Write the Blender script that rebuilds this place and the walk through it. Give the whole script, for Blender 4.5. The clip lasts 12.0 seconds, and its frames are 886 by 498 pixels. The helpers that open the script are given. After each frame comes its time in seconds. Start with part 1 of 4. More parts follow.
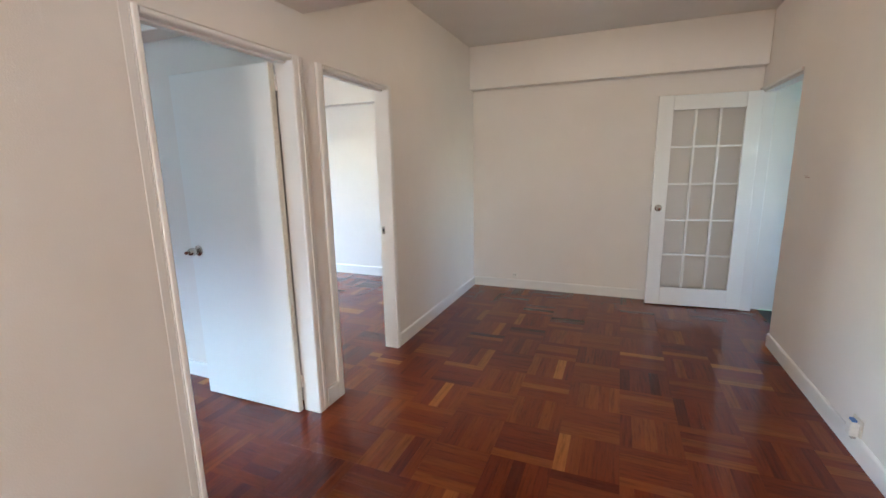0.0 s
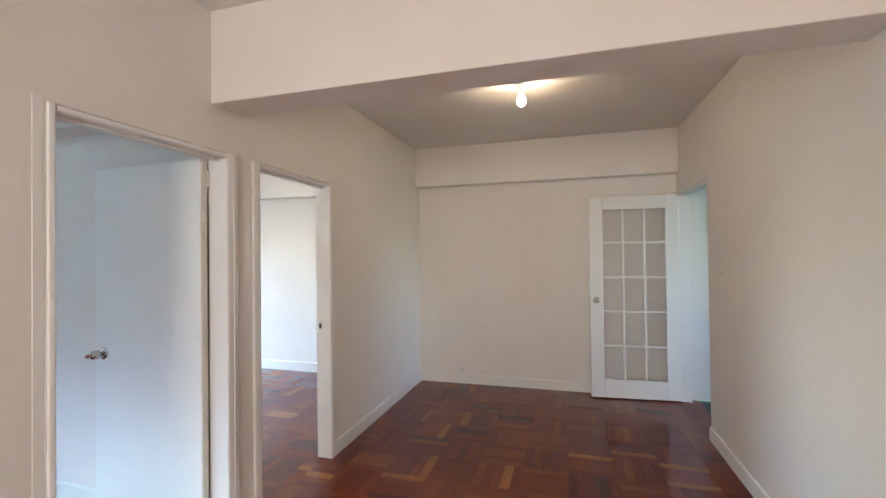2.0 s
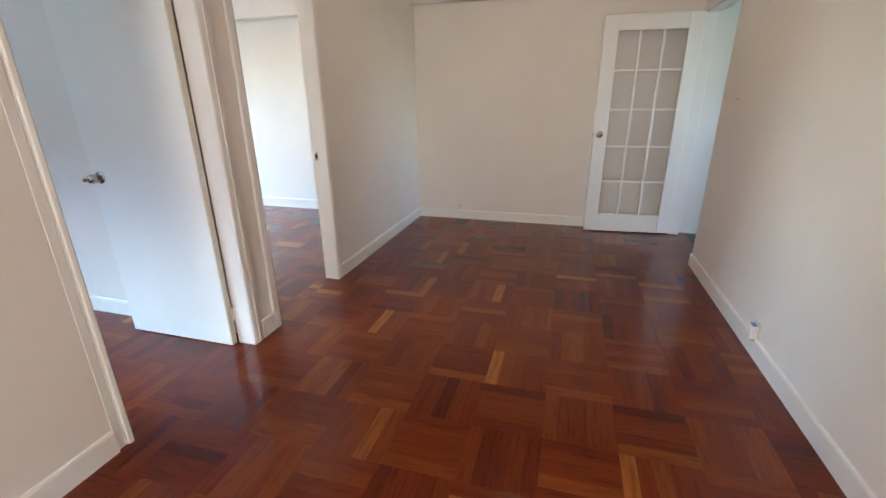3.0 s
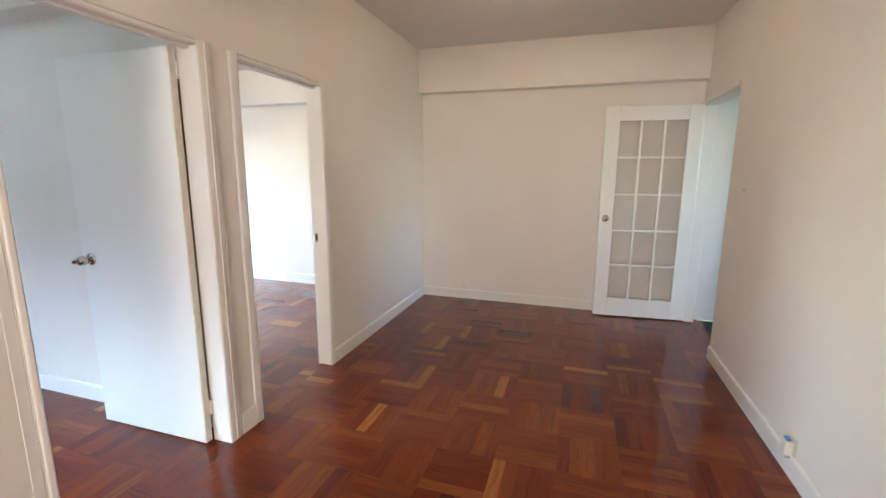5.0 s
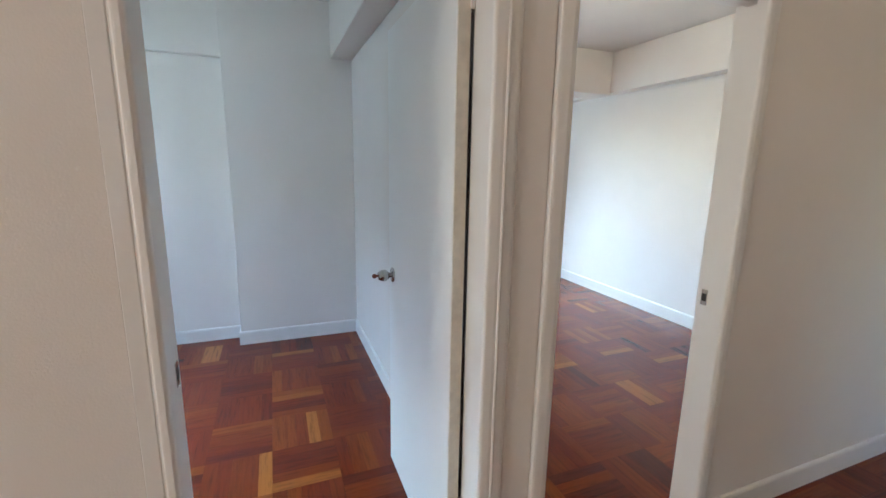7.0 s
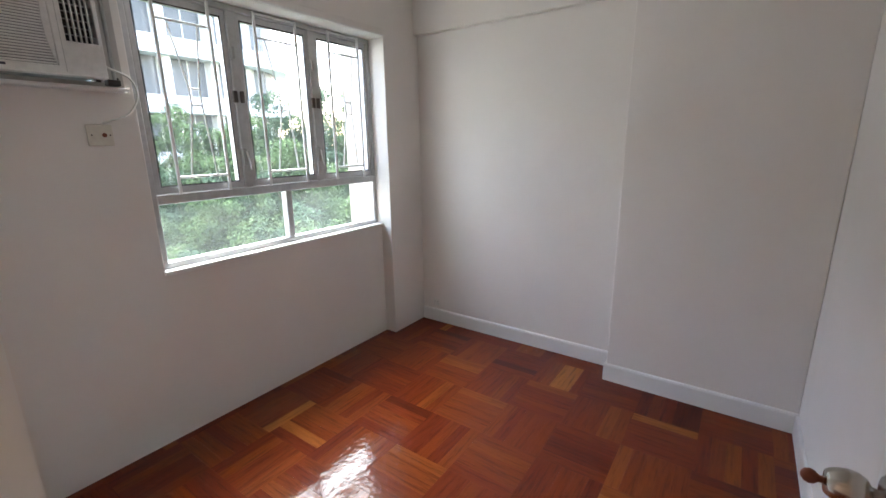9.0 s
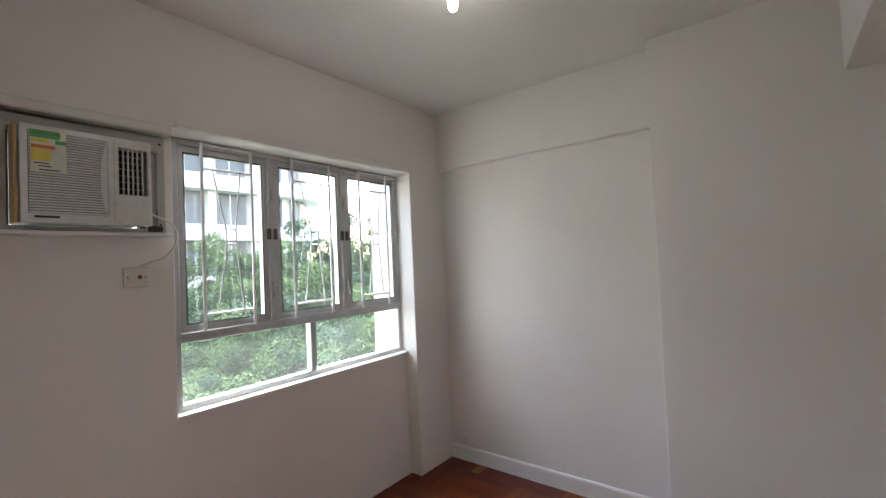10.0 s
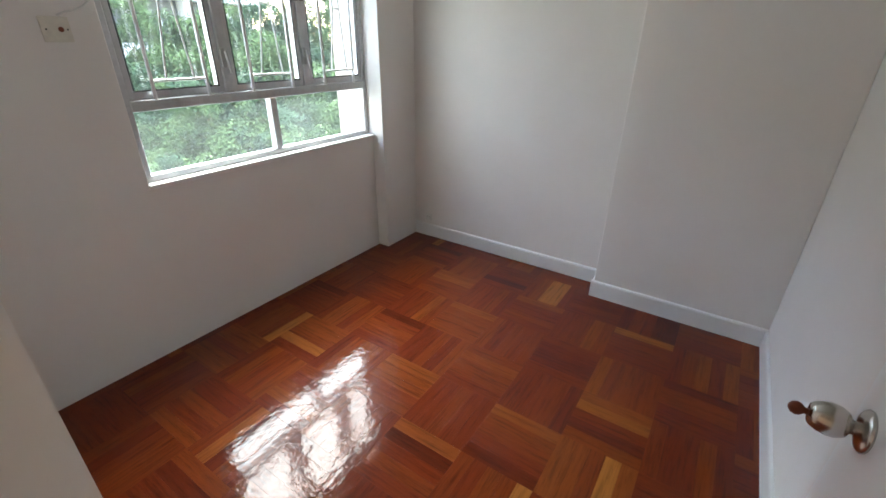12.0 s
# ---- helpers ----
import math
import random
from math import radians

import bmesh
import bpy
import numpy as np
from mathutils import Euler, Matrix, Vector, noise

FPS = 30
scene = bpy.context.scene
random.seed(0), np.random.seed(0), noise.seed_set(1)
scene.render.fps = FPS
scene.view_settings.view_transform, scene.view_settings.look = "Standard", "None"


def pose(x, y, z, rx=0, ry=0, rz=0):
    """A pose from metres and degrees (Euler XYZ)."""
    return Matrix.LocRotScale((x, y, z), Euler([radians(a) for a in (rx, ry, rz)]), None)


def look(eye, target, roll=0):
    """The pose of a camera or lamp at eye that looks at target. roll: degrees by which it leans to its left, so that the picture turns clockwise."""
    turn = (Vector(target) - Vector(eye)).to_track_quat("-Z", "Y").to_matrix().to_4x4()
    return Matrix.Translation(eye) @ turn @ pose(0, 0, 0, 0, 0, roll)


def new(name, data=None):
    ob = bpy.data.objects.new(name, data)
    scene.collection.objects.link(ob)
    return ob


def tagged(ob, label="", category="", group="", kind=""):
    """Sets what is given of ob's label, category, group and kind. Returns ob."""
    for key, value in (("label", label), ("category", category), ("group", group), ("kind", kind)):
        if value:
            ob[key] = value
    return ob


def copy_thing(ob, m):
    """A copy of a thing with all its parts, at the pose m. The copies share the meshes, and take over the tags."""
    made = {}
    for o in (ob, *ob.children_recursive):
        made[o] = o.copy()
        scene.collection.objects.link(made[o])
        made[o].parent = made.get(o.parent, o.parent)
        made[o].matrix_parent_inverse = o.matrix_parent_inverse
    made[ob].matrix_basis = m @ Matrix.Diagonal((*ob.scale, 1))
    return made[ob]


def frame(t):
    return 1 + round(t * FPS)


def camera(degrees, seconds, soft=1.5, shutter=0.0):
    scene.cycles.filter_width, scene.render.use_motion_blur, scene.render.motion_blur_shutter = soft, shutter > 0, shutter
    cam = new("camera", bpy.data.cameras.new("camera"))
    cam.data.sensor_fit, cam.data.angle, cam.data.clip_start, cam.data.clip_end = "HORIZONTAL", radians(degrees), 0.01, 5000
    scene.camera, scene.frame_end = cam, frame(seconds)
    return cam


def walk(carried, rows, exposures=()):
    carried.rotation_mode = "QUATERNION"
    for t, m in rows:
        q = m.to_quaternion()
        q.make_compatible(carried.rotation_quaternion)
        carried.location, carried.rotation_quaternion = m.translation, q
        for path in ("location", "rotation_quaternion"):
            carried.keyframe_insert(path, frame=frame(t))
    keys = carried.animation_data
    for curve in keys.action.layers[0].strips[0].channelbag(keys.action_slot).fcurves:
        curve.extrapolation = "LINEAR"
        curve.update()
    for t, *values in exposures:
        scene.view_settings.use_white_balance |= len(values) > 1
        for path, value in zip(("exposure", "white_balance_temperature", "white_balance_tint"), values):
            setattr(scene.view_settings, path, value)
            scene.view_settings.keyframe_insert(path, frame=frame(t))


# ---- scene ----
cam = camera(92.0, 12.0)
PATH = [
    (0, (1.605, 0.099, 1.454), (0.858, 1.914, 1.071), -1.1),
    (0.5, (1.654, 0.13, 1.458), (1.073, 2.008, 1.088), -1.3),
    (1, (1.697, 0.156, 1.457), (1.285, 2.079, 1.094), -1.4),
    (1.5, (1.683, 0.175, 1.465), (1.152, 2.095, 1.279), -1.5),
    (2, (1.694, 0.174, 1.494), (1.136, 2.094, 1.517), -0.7),
    (2.5, (1.696, 0.167, 1.475), (1.134, 2.072, 1.242), -0.1),
    (3, (1.688, 0.185, 1.366), (1.163, 1.995, 0.697), -0.6),
    (3.2, (1.684, 0.192, 1.377), (1.196, 1.918, 0.494), -0.3),
    (4.8, (1.721, 0.28, 1.414), (1.161, 2.134, 0.913), 1.1),
    (5, (1.71, 0.34, 1.438), (1.119, 2.218, 1.085), 0.3),
    (5.5, (1.665, 0.604, 1.449), (0.846, 2.423, 1.308), 0.8),
    (5.7, (1.63, 0.737, 1.441), (0.667, 2.476, 1.215), 0.9),
    (6, (1.578, 0.941, 1.43), (0.333, 2.485, 1.171), 2.2),
    (6.3, (1.435, 1.113, 1.425), (-0.047, 2.433, 1.175), 1.9),
    (6.5, (1.348, 1.216, 1.431), (-0.258, 2.37, 1.135), 1.8),
    (7, (1.027, 1.451, 1.45), (-0.798, 2.175, 1.067), 1.0),
    (7.5, (0.722, 1.603, 1.45), (-1.237, 1.691, 1.054), -0.0),
    (7.7, (0.572, 1.654, 1.439), (-1.384, 1.493, 1.052), -0.4),
    (9.3, (-0.095, 1.716, 1.45), (-1.644, 0.532, 1.004), -1.3),
    (9.5, (-0.107, 1.692, 1.462), (-1.681, 0.509, 1.112), -1.6),
    (10, (-0.099, 1.645, 1.514), (-1.68, 0.422, 1.568), -2.5),
    (10.5, (-0.087, 1.658, 1.561), (-1.653, 0.474, 1.943), -1.9),
    (11, (-0.109, 1.726, 1.55), (-1.674, 0.504, 1.79), -1.6),
    (11.5, (-0.117, 1.752, 1.508), (-1.686, 0.553, 1.193), 0.4),
    (12, (-0.06, 1.656, 1.476), (-1.561, 0.664, 0.603), 0.7),
]
walk(cam, [(t, look(eye, target, roll)) for t, eye, target, roll in PATH],
     [(0.0, 5.28, 5830, 8), (1.5, 5.25, 5850, 8), (3.2, 5.32, 5980, 9), (4.8, 5.55, 6200, 9), (5.5, 5.35, 6100, 8), (6.5, 5.08, 5850, 8), (7.0, 5.0, 5850, 6), (7.7, 5.05, 6000, 6), (9.3, 4.5, 7500, 21), (10.0, 4.4, 7550, 20), (10.5, 4.2, 7600, 20), (11.0, 4.25, 7600, 20), (12.0, 4.6, 7250, 14)])

# ---- world, sun, large lights ----
world = bpy.data.worlds.new("sky")
scene.world = world
world.use_nodes = True
wn = world.node_tree.nodes
sky = wn.new("ShaderNodeTexSky")
sky.sky_type, sky.sun_disc = "NISHITA", False
sky.sun_elevation, sky.sun_rotation = radians(60), radians(220)
sky.air_density, sky.dust_density, sky.ozone_density = 1.3, 1.2, 1.0
world.node_tree.links.new(sky.outputs[0], wn["Background"].inputs[0])
wn["Background"].inputs[1].default_value = 0.12

sun = new("sun", bpy.data.lights.new("sun", "SUN"))
sun.data.energy, sun.data.angle, sun.data.color = 1.08, radians(76), (0.68, 0.95, 0.97)
sun.matrix_world = look((0, 0, 20), (7.4, 8.85, 0))


def fill_light(name, eye, target, w, h, watts, colour):
    """An added area lamp that stands in for light from an unseen window."""
    lamp = new(name, bpy.data.lights.new(name, "AREA"))
    lamp.data.shape, lamp.data.size, lamp.data.size_y = "RECTANGLE", w, h
    lamp.data.energy, lamp.data.color = watts, colour
    lamp.matrix_world = look(eye, target)
    return lamp


# added warm fill from behind the camera; its source is unseen
fill_light("living_fill_light", (1.45, -3.3, 1.5), (1.45, 0, 1.2), 1.3, 1.0, 2.3, (1.0, 0.81, 0.61))
# added cool fill; the far bedroom's window is unseen, its place assumed
fill_light("far_bedroom_fill_light", (-4.3, 3.0, 1.5), (0, 3.0, 1.0), 1.4, 1.2, 0.5, (0.72, 0.84, 1.0))
# added blue fill for the kitchen wall; no window is seen there
fill_light("kitchen_fill_light", (5.2, 4.3, 1.6), (3.0, 4.6, 1.3), 0.9, 1.0, 0.06, (0.35, 0.74, 1.0))


# ---- materials ----
def mat(name):
    m = bpy.data.materials.new(name)
    m.use_nodes = True
    return m, m.node_tree.nodes, m.node_tree.links, m.node_tree.nodes["Principled BSDF"]


def noise_node(n, l, scale, detail=4, vec=None, rough=0.55):
    t = n.new("ShaderNodeTexNoise")
    t.inputs["Scale"].default_value, t.inputs["Detail"].default_value, t.inputs["Roughness"].default_value = scale, detail, rough
    if vec is not None:
        l.new(vec, t.inputs["Vector"])
    return t


def ramp(n, l, src, stops):
    r = n.new("ShaderNodeValToRGB")
    while len(r.color_ramp.elements) < len(stops):
        r.color_ramp.elements.new(0.5)
    for e, (p, c) in zip(r.color_ramp.elements, stops):
        e.position, e.color = p, (*c, 1)
    l.new(src, r.inputs[0])
    return r


def bump(n, l, b, src, strength, dist):
    k = n.new("ShaderNodeBump")
    k.inputs["Strength"].default_value, k.inputs["Distance"].default_value = strength, dist
    l.new(src, k.inputs["Height"])
    l.new(k.outputs[0], b.inputs["Normal"])
    return k


def paint(name, lo, hi, rough, fine=180, fine_amount=0.25, dist=0.002, patch=1.3):
    """Brushed or rolled paint with faint patches and a fine skin."""
    m, n, l, b = mat(name)
    g = n.new("ShaderNodeNewGeometry")
    big = noise_node(n, l, patch, 5, g.outputs["Position"], 0.6)
    r = ramp(n, l, big.outputs[0], [(0.3, lo), (0.7, hi)])
    l.new(r.outputs[0], b.inputs["Base Color"])
    small = noise_node(n, l, fine, 3, g.outputs["Position"])
    wave = noise_node(n, l, 5, 2, g.outputs["Position"])
    mix = n.new("ShaderNodeMath")
    mix.operation = "MULTIPLY_ADD"
    l.new(wave.outputs[0], mix.inputs[0])
    mix.inputs[1].default_value = 2.5
    l.new(small.outputs[0], mix.inputs[2])
    bump(n, l, b, mix.outputs[0], fine_amount, dist)
    rr = n.new("ShaderNodeMapRange")
    rr.inputs[3].default_value, rr.inputs[4].default_value = rough - 0.06, rough + 0.06
    l.new(big.outputs[0], rr.inputs[0])
    l.new(rr.outputs[0], b.inputs["Roughness"])
    return m


def plain(name, colour, rough=0.5, metal=0.0, var=0.06):
    m, n, l, b = mat(name)
    g = n.new("ShaderNodeNewGeometry")
    t = noise_node(n, l, 35, 4, g.outputs["Position"])
    lo = tuple(max(0, c * (1 - var)) for c in colour)
    hi = tuple(min(1, c * (1 + var)) for c in colour)
    r = ramp(n, l, t.outputs[0], [(0.35, lo), (0.65, hi)])
    l.new(r.outputs[0], b.inputs["Base Color"])
    b.inputs["Metallic"].default_value = metal
    rr = n.new("ShaderNodeMapRange")
    rr.inputs[3].default_value, rr.inputs[4].default_value = max(0.03, rough - 0.08), rough + 0.08
    l.new(t.outputs[0], rr.inputs[0])
    l.new(rr.outputs[0], b.inputs["Roughness"])
    return m


def glow(name, colour, strength):
    m, n, l, b = mat(name)
    b.inputs["Base Color"].default_value = (*colour, 1)
    b.inputs["Emission Color"].default_value = (*colour, 1)
    b.inputs["Emission Strength"].default_value = strength
    return m


def glass(name, rough=0.0, tint=(1, 1, 1)):
    """A thin pane: mostly clear, with a faint sheen and dust."""
    m, n, l, b = mat(name)
    out = n["Material Output"]
    tr, gl, mx, fr = n.new("ShaderNodeBsdfTransparent"), n.new("ShaderNodeBsdfGlossy"), n.new("ShaderNodeMixShader"), n.new("ShaderNodeLayerWeight")
    tr.inputs[0].default_value = (*tint, 1)
    gl.inputs["Roughness"].default_value = rough
    fr.inputs[0].default_value = 0.5
    power, sheen = n.new("ShaderNodeMath"), n.new("ShaderNodeMath")
    power.operation, sheen.operation = "POWER", "MULTIPLY_ADD"
    power.inputs[1].default_value = 5
    sheen.inputs[1].default_value, sheen.inputs[2].default_value = 0.96, 0.04
    l.new(fr.outputs["Facing"], power.inputs[0])
    l.new(power.outputs[0], sheen.inputs[0])
    l.new(sheen.outputs[0], mx.inputs[0])
    l.new(tr.outputs[0], mx.inputs[1])
    l.new(gl.outputs[0], mx.inputs[2])
    l.new(mx.outputs[0], out.inputs[0])
    return m


def dusty_hazy_glass(name, dust):
    """A clear pane under a thin uneven pale film, for dust and for the haze of the view."""
    m = glass(name)
    n, l = m.node_tree.nodes, m.node_tree.links
    out = n["Material Output"]
    clear = out.inputs[0].links[0].from_socket
    film, mx, g = n.new("ShaderNodeBsdfTranslucent"), n.new("ShaderNodeMixShader"), n.new("ShaderNodeNewGeometry")
    film.inputs[0].default_value = (0.8, 0.8, 0.78, 1)
    t = noise_node(n, l, 2.5, 4, g.outputs["Position"])
    rr = n.new("ShaderNodeMapRange")
    rr.inputs[3].default_value, rr.inputs[4].default_value = 0.0, dust * 2
    l.new(t.outputs[0], rr.inputs[0])
    l.new(rr.outputs[0], mx.inputs[0])
    l.new(clear, mx.inputs[1])
    l.new(film.outputs[0], mx.inputs[2])
    l.new(mx.outputs[0], out.inputs[0])
    return m


def parquet(name, island, gx=1.376, pull=0.0, to=0.9):
    """Varnished reddish hardwood; each finger takes its own tone."""
    m, n, l, b = mat(name)
    if island:
        rnd = n.new("ShaderNodeNewGeometry").outputs["Random Per Island"]
    else:
        rnd = n.new("ShaderNodeObjectInfo").outputs["Random"]
    uv = n.new("ShaderNodeUVMap")
    off = n.new("ShaderNodeVectorMath")
    off.operation = "MULTIPLY_ADD"
    comb = n.new("ShaderNodeCombineXYZ")
    l.new(rnd, comb.inputs[0])
    l.new(rnd, comb.inputs[1])
    l.new(rnd, comb.inputs[2])
    l.new(comb.outputs[0], off.inputs[0])
    off.inputs[1].default_value = (37.0, 53.0, 71.0)
    l.new(uv.outputs[0], off.inputs[2])
    stretch = n.new("ShaderNodeMapping")
    stretch.inputs["Scale"].default_value = (5.0, 60.0, 1.0)
    l.new(off.outputs[0], stretch.inputs[0])
    grain = noise_node(n, l, 1.0, 6, stretch.outputs[0], 0.65)
    stretch2 = n.new("ShaderNodeMapping")
    stretch2.inputs["Scale"].default_value = (25.0, 420.0, 1.0)
    l.new(off.outputs[0], stretch2.inputs[0])
    pores = noise_node(n, l, 1.0, 3, stretch2.outputs[0])
    pg = n.new("ShaderNodeNewGeometry")
    cellv = n.new("ShaderNodeVectorMath")
    cellv.operation = "SUBTRACT"
    cellv.inputs[1].default_value = (gx, 2.90, 50.0)
    l.new(pg.outputs["Position"], cellv.inputs[0])
    cells = n.new("ShaderNodeVectorMath")
    cells.operation = "SCALE"
    cells.inputs["Scale"].default_value = 1 / 0.305
    l.new(cellv.outputs[0], cells.inputs[0])
    fl = n.new("ShaderNodeVectorMath")
    fl.operation = "FLOOR"
    l.new(cells.outputs[0], fl.inputs[0])
    flat = n.new("ShaderNodeVectorMath")
    flat.operation = "MULTIPLY"
    flat.inputs[1].default_value = (1, 1, 0)
    l.new(fl.outputs[0], flat.inputs[0])
    block = n.new("ShaderNodeTexWhiteNoise")
    block.noise_dimensions = "3D"
    l.new(flat.outputs[0], block.inputs["Vector"])
    def calc(op, a, c, d=0.0):
        k = n.new("ShaderNodeMath")
        k.operation = op
        for slot, v in enumerate((a, c, d)):
            if isinstance(v, float):
                k.inputs[slot].default_value = v
            else:
                l.new(v, k.inputs[slot])
        return k.outputs[0]
    odd = calc("MULTIPLY", calc("GREATER_THAN", rnd, 0.96), 0.22)
    mixed = calc("ADD", calc("MULTIPLY_ADD", rnd, 0.52, odd), calc("MULTIPLY", block.outputs["Value"], 0.36))
    mixed = calc("MULTIPLY_ADD", mixed, 1.0 - pull, pull * to)
    tone = ramp(n, l, mixed, [(0.06, (0.075, 0.010, 0.003)), (0.20, (0.125, 0.016, 0.004)), (0.42, (0.152, 0.021, 0.005)), (0.62, (0.182, 0.032, 0.006)), (0.80, (0.225, 0.052, 0.010)), (1.0, (0.33, 0.108, 0.022))])
    dark = ramp(n, l, grain.outputs[0], [(0.30, (0.52, 0.48, 0.46)), (0.50, (0.94, 0.94, 0.94)), (0.8, (1.16, 1.14, 1.10))])
    mul = n.new("ShaderNodeMix")
    mul.data_type, mul.blend_type = "RGBA", "MULTIPLY"
    mul.inputs[0].default_value = 1.0
    l.new(tone.outputs[0], mul.inputs[6])
    l.new(dark.outputs[0], mul.inputs[7])
    pore = ramp(n, l, pores.outputs[0], [(0.33, (0.6, 0.55, 0.5)), (0.45, (1, 1, 1))])
    mul2 = n.new("ShaderNodeMix")
    mul2.data_type, mul2.blend_type = "RGBA", "MULTIPLY"
    mul2.inputs[0].default_value = 0.35
    l.new(mul.outputs[2], mul2.inputs[6])
    l.new(pore.outputs[0], mul2.inputs[7])
    l.new(mul2.outputs[2], b.inputs["Base Color"])
    g = n.new("ShaderNodeNewGeometry")
    scuff = noise_node(n, l, 2.2, 5, g.outputs["Position"], 0.65)
    rr = n.new("ShaderNodeMapRange")
    rr.inputs[3].default_value, rr.inputs[4].default_value = 0.05, 0.12
    l.new(scuff.outputs[0], rr.inputs[0])
    l.new(rr.outputs[0], b.inputs["Coat Roughness"])
    b.inputs["Coat Weight"].default_value, b.inputs["Coat IOR"].default_value = 1.0, 1.36
    b.inputs["Roughness"].default_value = 0.38
    b.inputs["Specular IOR Level"].default_value = 0.02
    wav = noise_node(n, l, 24, 3, g.outputs["Position"])
    add = n.new("ShaderNodeMath")
    add.operation = "MULTIPLY_ADD"
    l.new(wav.outputs[0], add.inputs[0])
    add.inputs[1].default_value = 3.0
    add.inputs[2].default_value = 0.0
    k = bump(n, l, b, add.outputs[0], 0.8, 0.0005)
    l.new(k.outputs[0], b.inputs["Coat Normal"])
    return m


M_WALL = paint("wall_paint", (0.76, 0.725, 0.685), (0.81, 0.775, 0.735), 0.6)
M_CEIL = paint("ceiling_paint", (0.75, 0.73, 0.70), (0.80, 0.78, 0.75), 0.75)
M_TRIM = paint("gloss_trim_paint", (0.76, 0.75, 0.73), (0.82, 0.81, 0.79), 0.34, 60, 0.15)
M_DOOR = paint("door_paint", (0.78, 0.78, 0.76), (0.82, 0.82, 0.80), 0.33, 90, 0.12)
BED_GX = 1.341
M_PARQ = [parquet("parquet_finger", False), parquet("parquet_light", False, 1.376, 0.6, 0.72), parquet("parquet_pale", False, 1.376, 0.72, 0.92)]
M_PARQ_BED = [parquet("parquet_bedroom", False, BED_GX), parquet("parquet_bedroom_light", False, BED_GX, 0.6, 0.62), parquet("parquet_bedroom_pale", False, BED_GX, 0.7, 0.84)]
M_PARQ_REST = parquet("parquet_far", True)
M_PARQ_BED_REST = parquet("parquet_bedroom_far", True, BED_GX)
M_SUB = plain("dark_joint", (0.02, 0.012, 0.008), 0.8)
M_ALU = plain("grey_aluminium", (0.50, 0.50, 0.50), 0.42, 0.6)
M_BAR = plain("white_bar_paint", (0.74, 0.74, 0.73), 0.4)
M_STEEL = plain("satin_steel", (0.55, 0.53, 0.50), 0.22, 1.0)
M_BRONZE = plain("worn_brown_metal", (0.22, 0.07, 0.04), 0.30, 0.7)
M_DARK = plain("dark_recess", (0.035, 0.03, 0.027), 0.7)
M_PLASTIC = plain("white_plastic", (0.74, 0.73, 0.69), 0.38)
M_CREAM = plain("aged_plastic", (0.68, 0.64, 0.55), 0.42)
M_AC = plain("ac_plastic", (0.72, 0.72, 0.70), 0.42)
M_ACGREY = plain("ac_grey", (0.36, 0.36, 0.35), 0.5)
M_LOUVRE_SHADE = plain("louvre_shade", (0.12, 0.12, 0.12), 0.6)
M_WOODRAW = plain("raw_wood_edge", (0.52, 0.36, 0.18), 0.6)
M_GREYBOARD = paint("grey_surround", (0.42, 0.395, 0.365), (0.52, 0.49, 0.455), 0.6)
M_STICKER = plain("sticker_paper", (0.78, 0.77, 0.66), 0.6)
M_GREEN = plain("sticker_green", (0.10, 0.42, 0.16), 0.6)
M_YELLOW = plain("sticker_yellow", (0.78, 0.62, 0.12), 0.6)
M_RED = plain("sticker_orange", (0.78, 0.22, 0.05), 0.6)
M_INK = plain("dark_ink", (0.05, 0.05, 0.07), 0.6)
M_CATCH = plain("brown_catch", (0.10, 0.085, 0.075), 0.45, 0.3)
M_BLUE = plain("blue_plastic", (0.08, 0.20, 0.50), 0.4)
M_BULB_WARM = glow("warm_bulb", (1.0, 0.72, 0.44), 4.8)
M_BULB_COOL = glow("cool_bulb", (0.86, 0.95, 1.0), 3.4)
M_BULB_FAR = glow("far_bulb", (1.0, 0.76, 0.50), 9.0)
# lower panes: dust, with outdoor haze put into the same film
M_DUSTY = dusty_hazy_glass("dusty_window_glass", 0.022)
# upper panes: the faint film is the view's haze put into the glass
M_GLASS = dusty_hazy_glass("window_glass", 0.006)
M_REED = glass("door_glass", 0.05, (0.95, 0.95, 0.95))
M_FACADE = paint("facade_render", (0.46, 0.46, 0.455), (0.56, 0.56, 0.55), 0.8, 12, 0.2, 0.01, 0.2)
M_OUTWALL = paint("outer_wall", (0.38, 0.33, 0.28), (0.45, 0.395, 0.335), 0.8, 40, 0.3, 0.004)
M_FGLASS = plain("dark_window", (0.05, 0.06, 0.07), 0.4)
M_EARTH = plain("undergrowth", (0.045, 0.075, 0.025), 0.9, 0.0, 0.5)
M_BARK = plain("bark", (0.10, 0.075, 0.05), 0.9, 0.0, 0.3)


def leaf_material(name, lo, hi):
    m, n, l, b = mat(name)
    g = n.new("ShaderNodeNewGeometry")
    # broad noise in the colour imitates lit crowns and shaded gaps between them
    spread = noise_node(n, l, 0.9, 3, g.outputs["Position"])
    mixed = n.new("ShaderNodeMath")
    mixed.operation = "MULTIPLY_ADD"
    mixed.inputs[1].default_value = 0.45
    l.new(g.outputs["Random Per Island"], mixed.inputs[0])
    l.new(spread.outputs[0], mixed.inputs[2])
    r = ramp(n, l, mixed.outputs[0], [(0.45, lo), (0.95, hi)])
    l.new(r.outputs[0], b.inputs["Base Color"])
    b.inputs["Roughness"].default_value = 0.8
    b.inputs["Specular IOR Level"].default_value = 0.15
    return m


M_LEAF = leaf_material("leaf", (0.009, 0.032, 0.015), (0.095, 0.150, 0.052))
M_LEAF2 = leaf_material("leaf_dark", (0.008, 0.028, 0.016), (0.055, 0.105, 0.050))


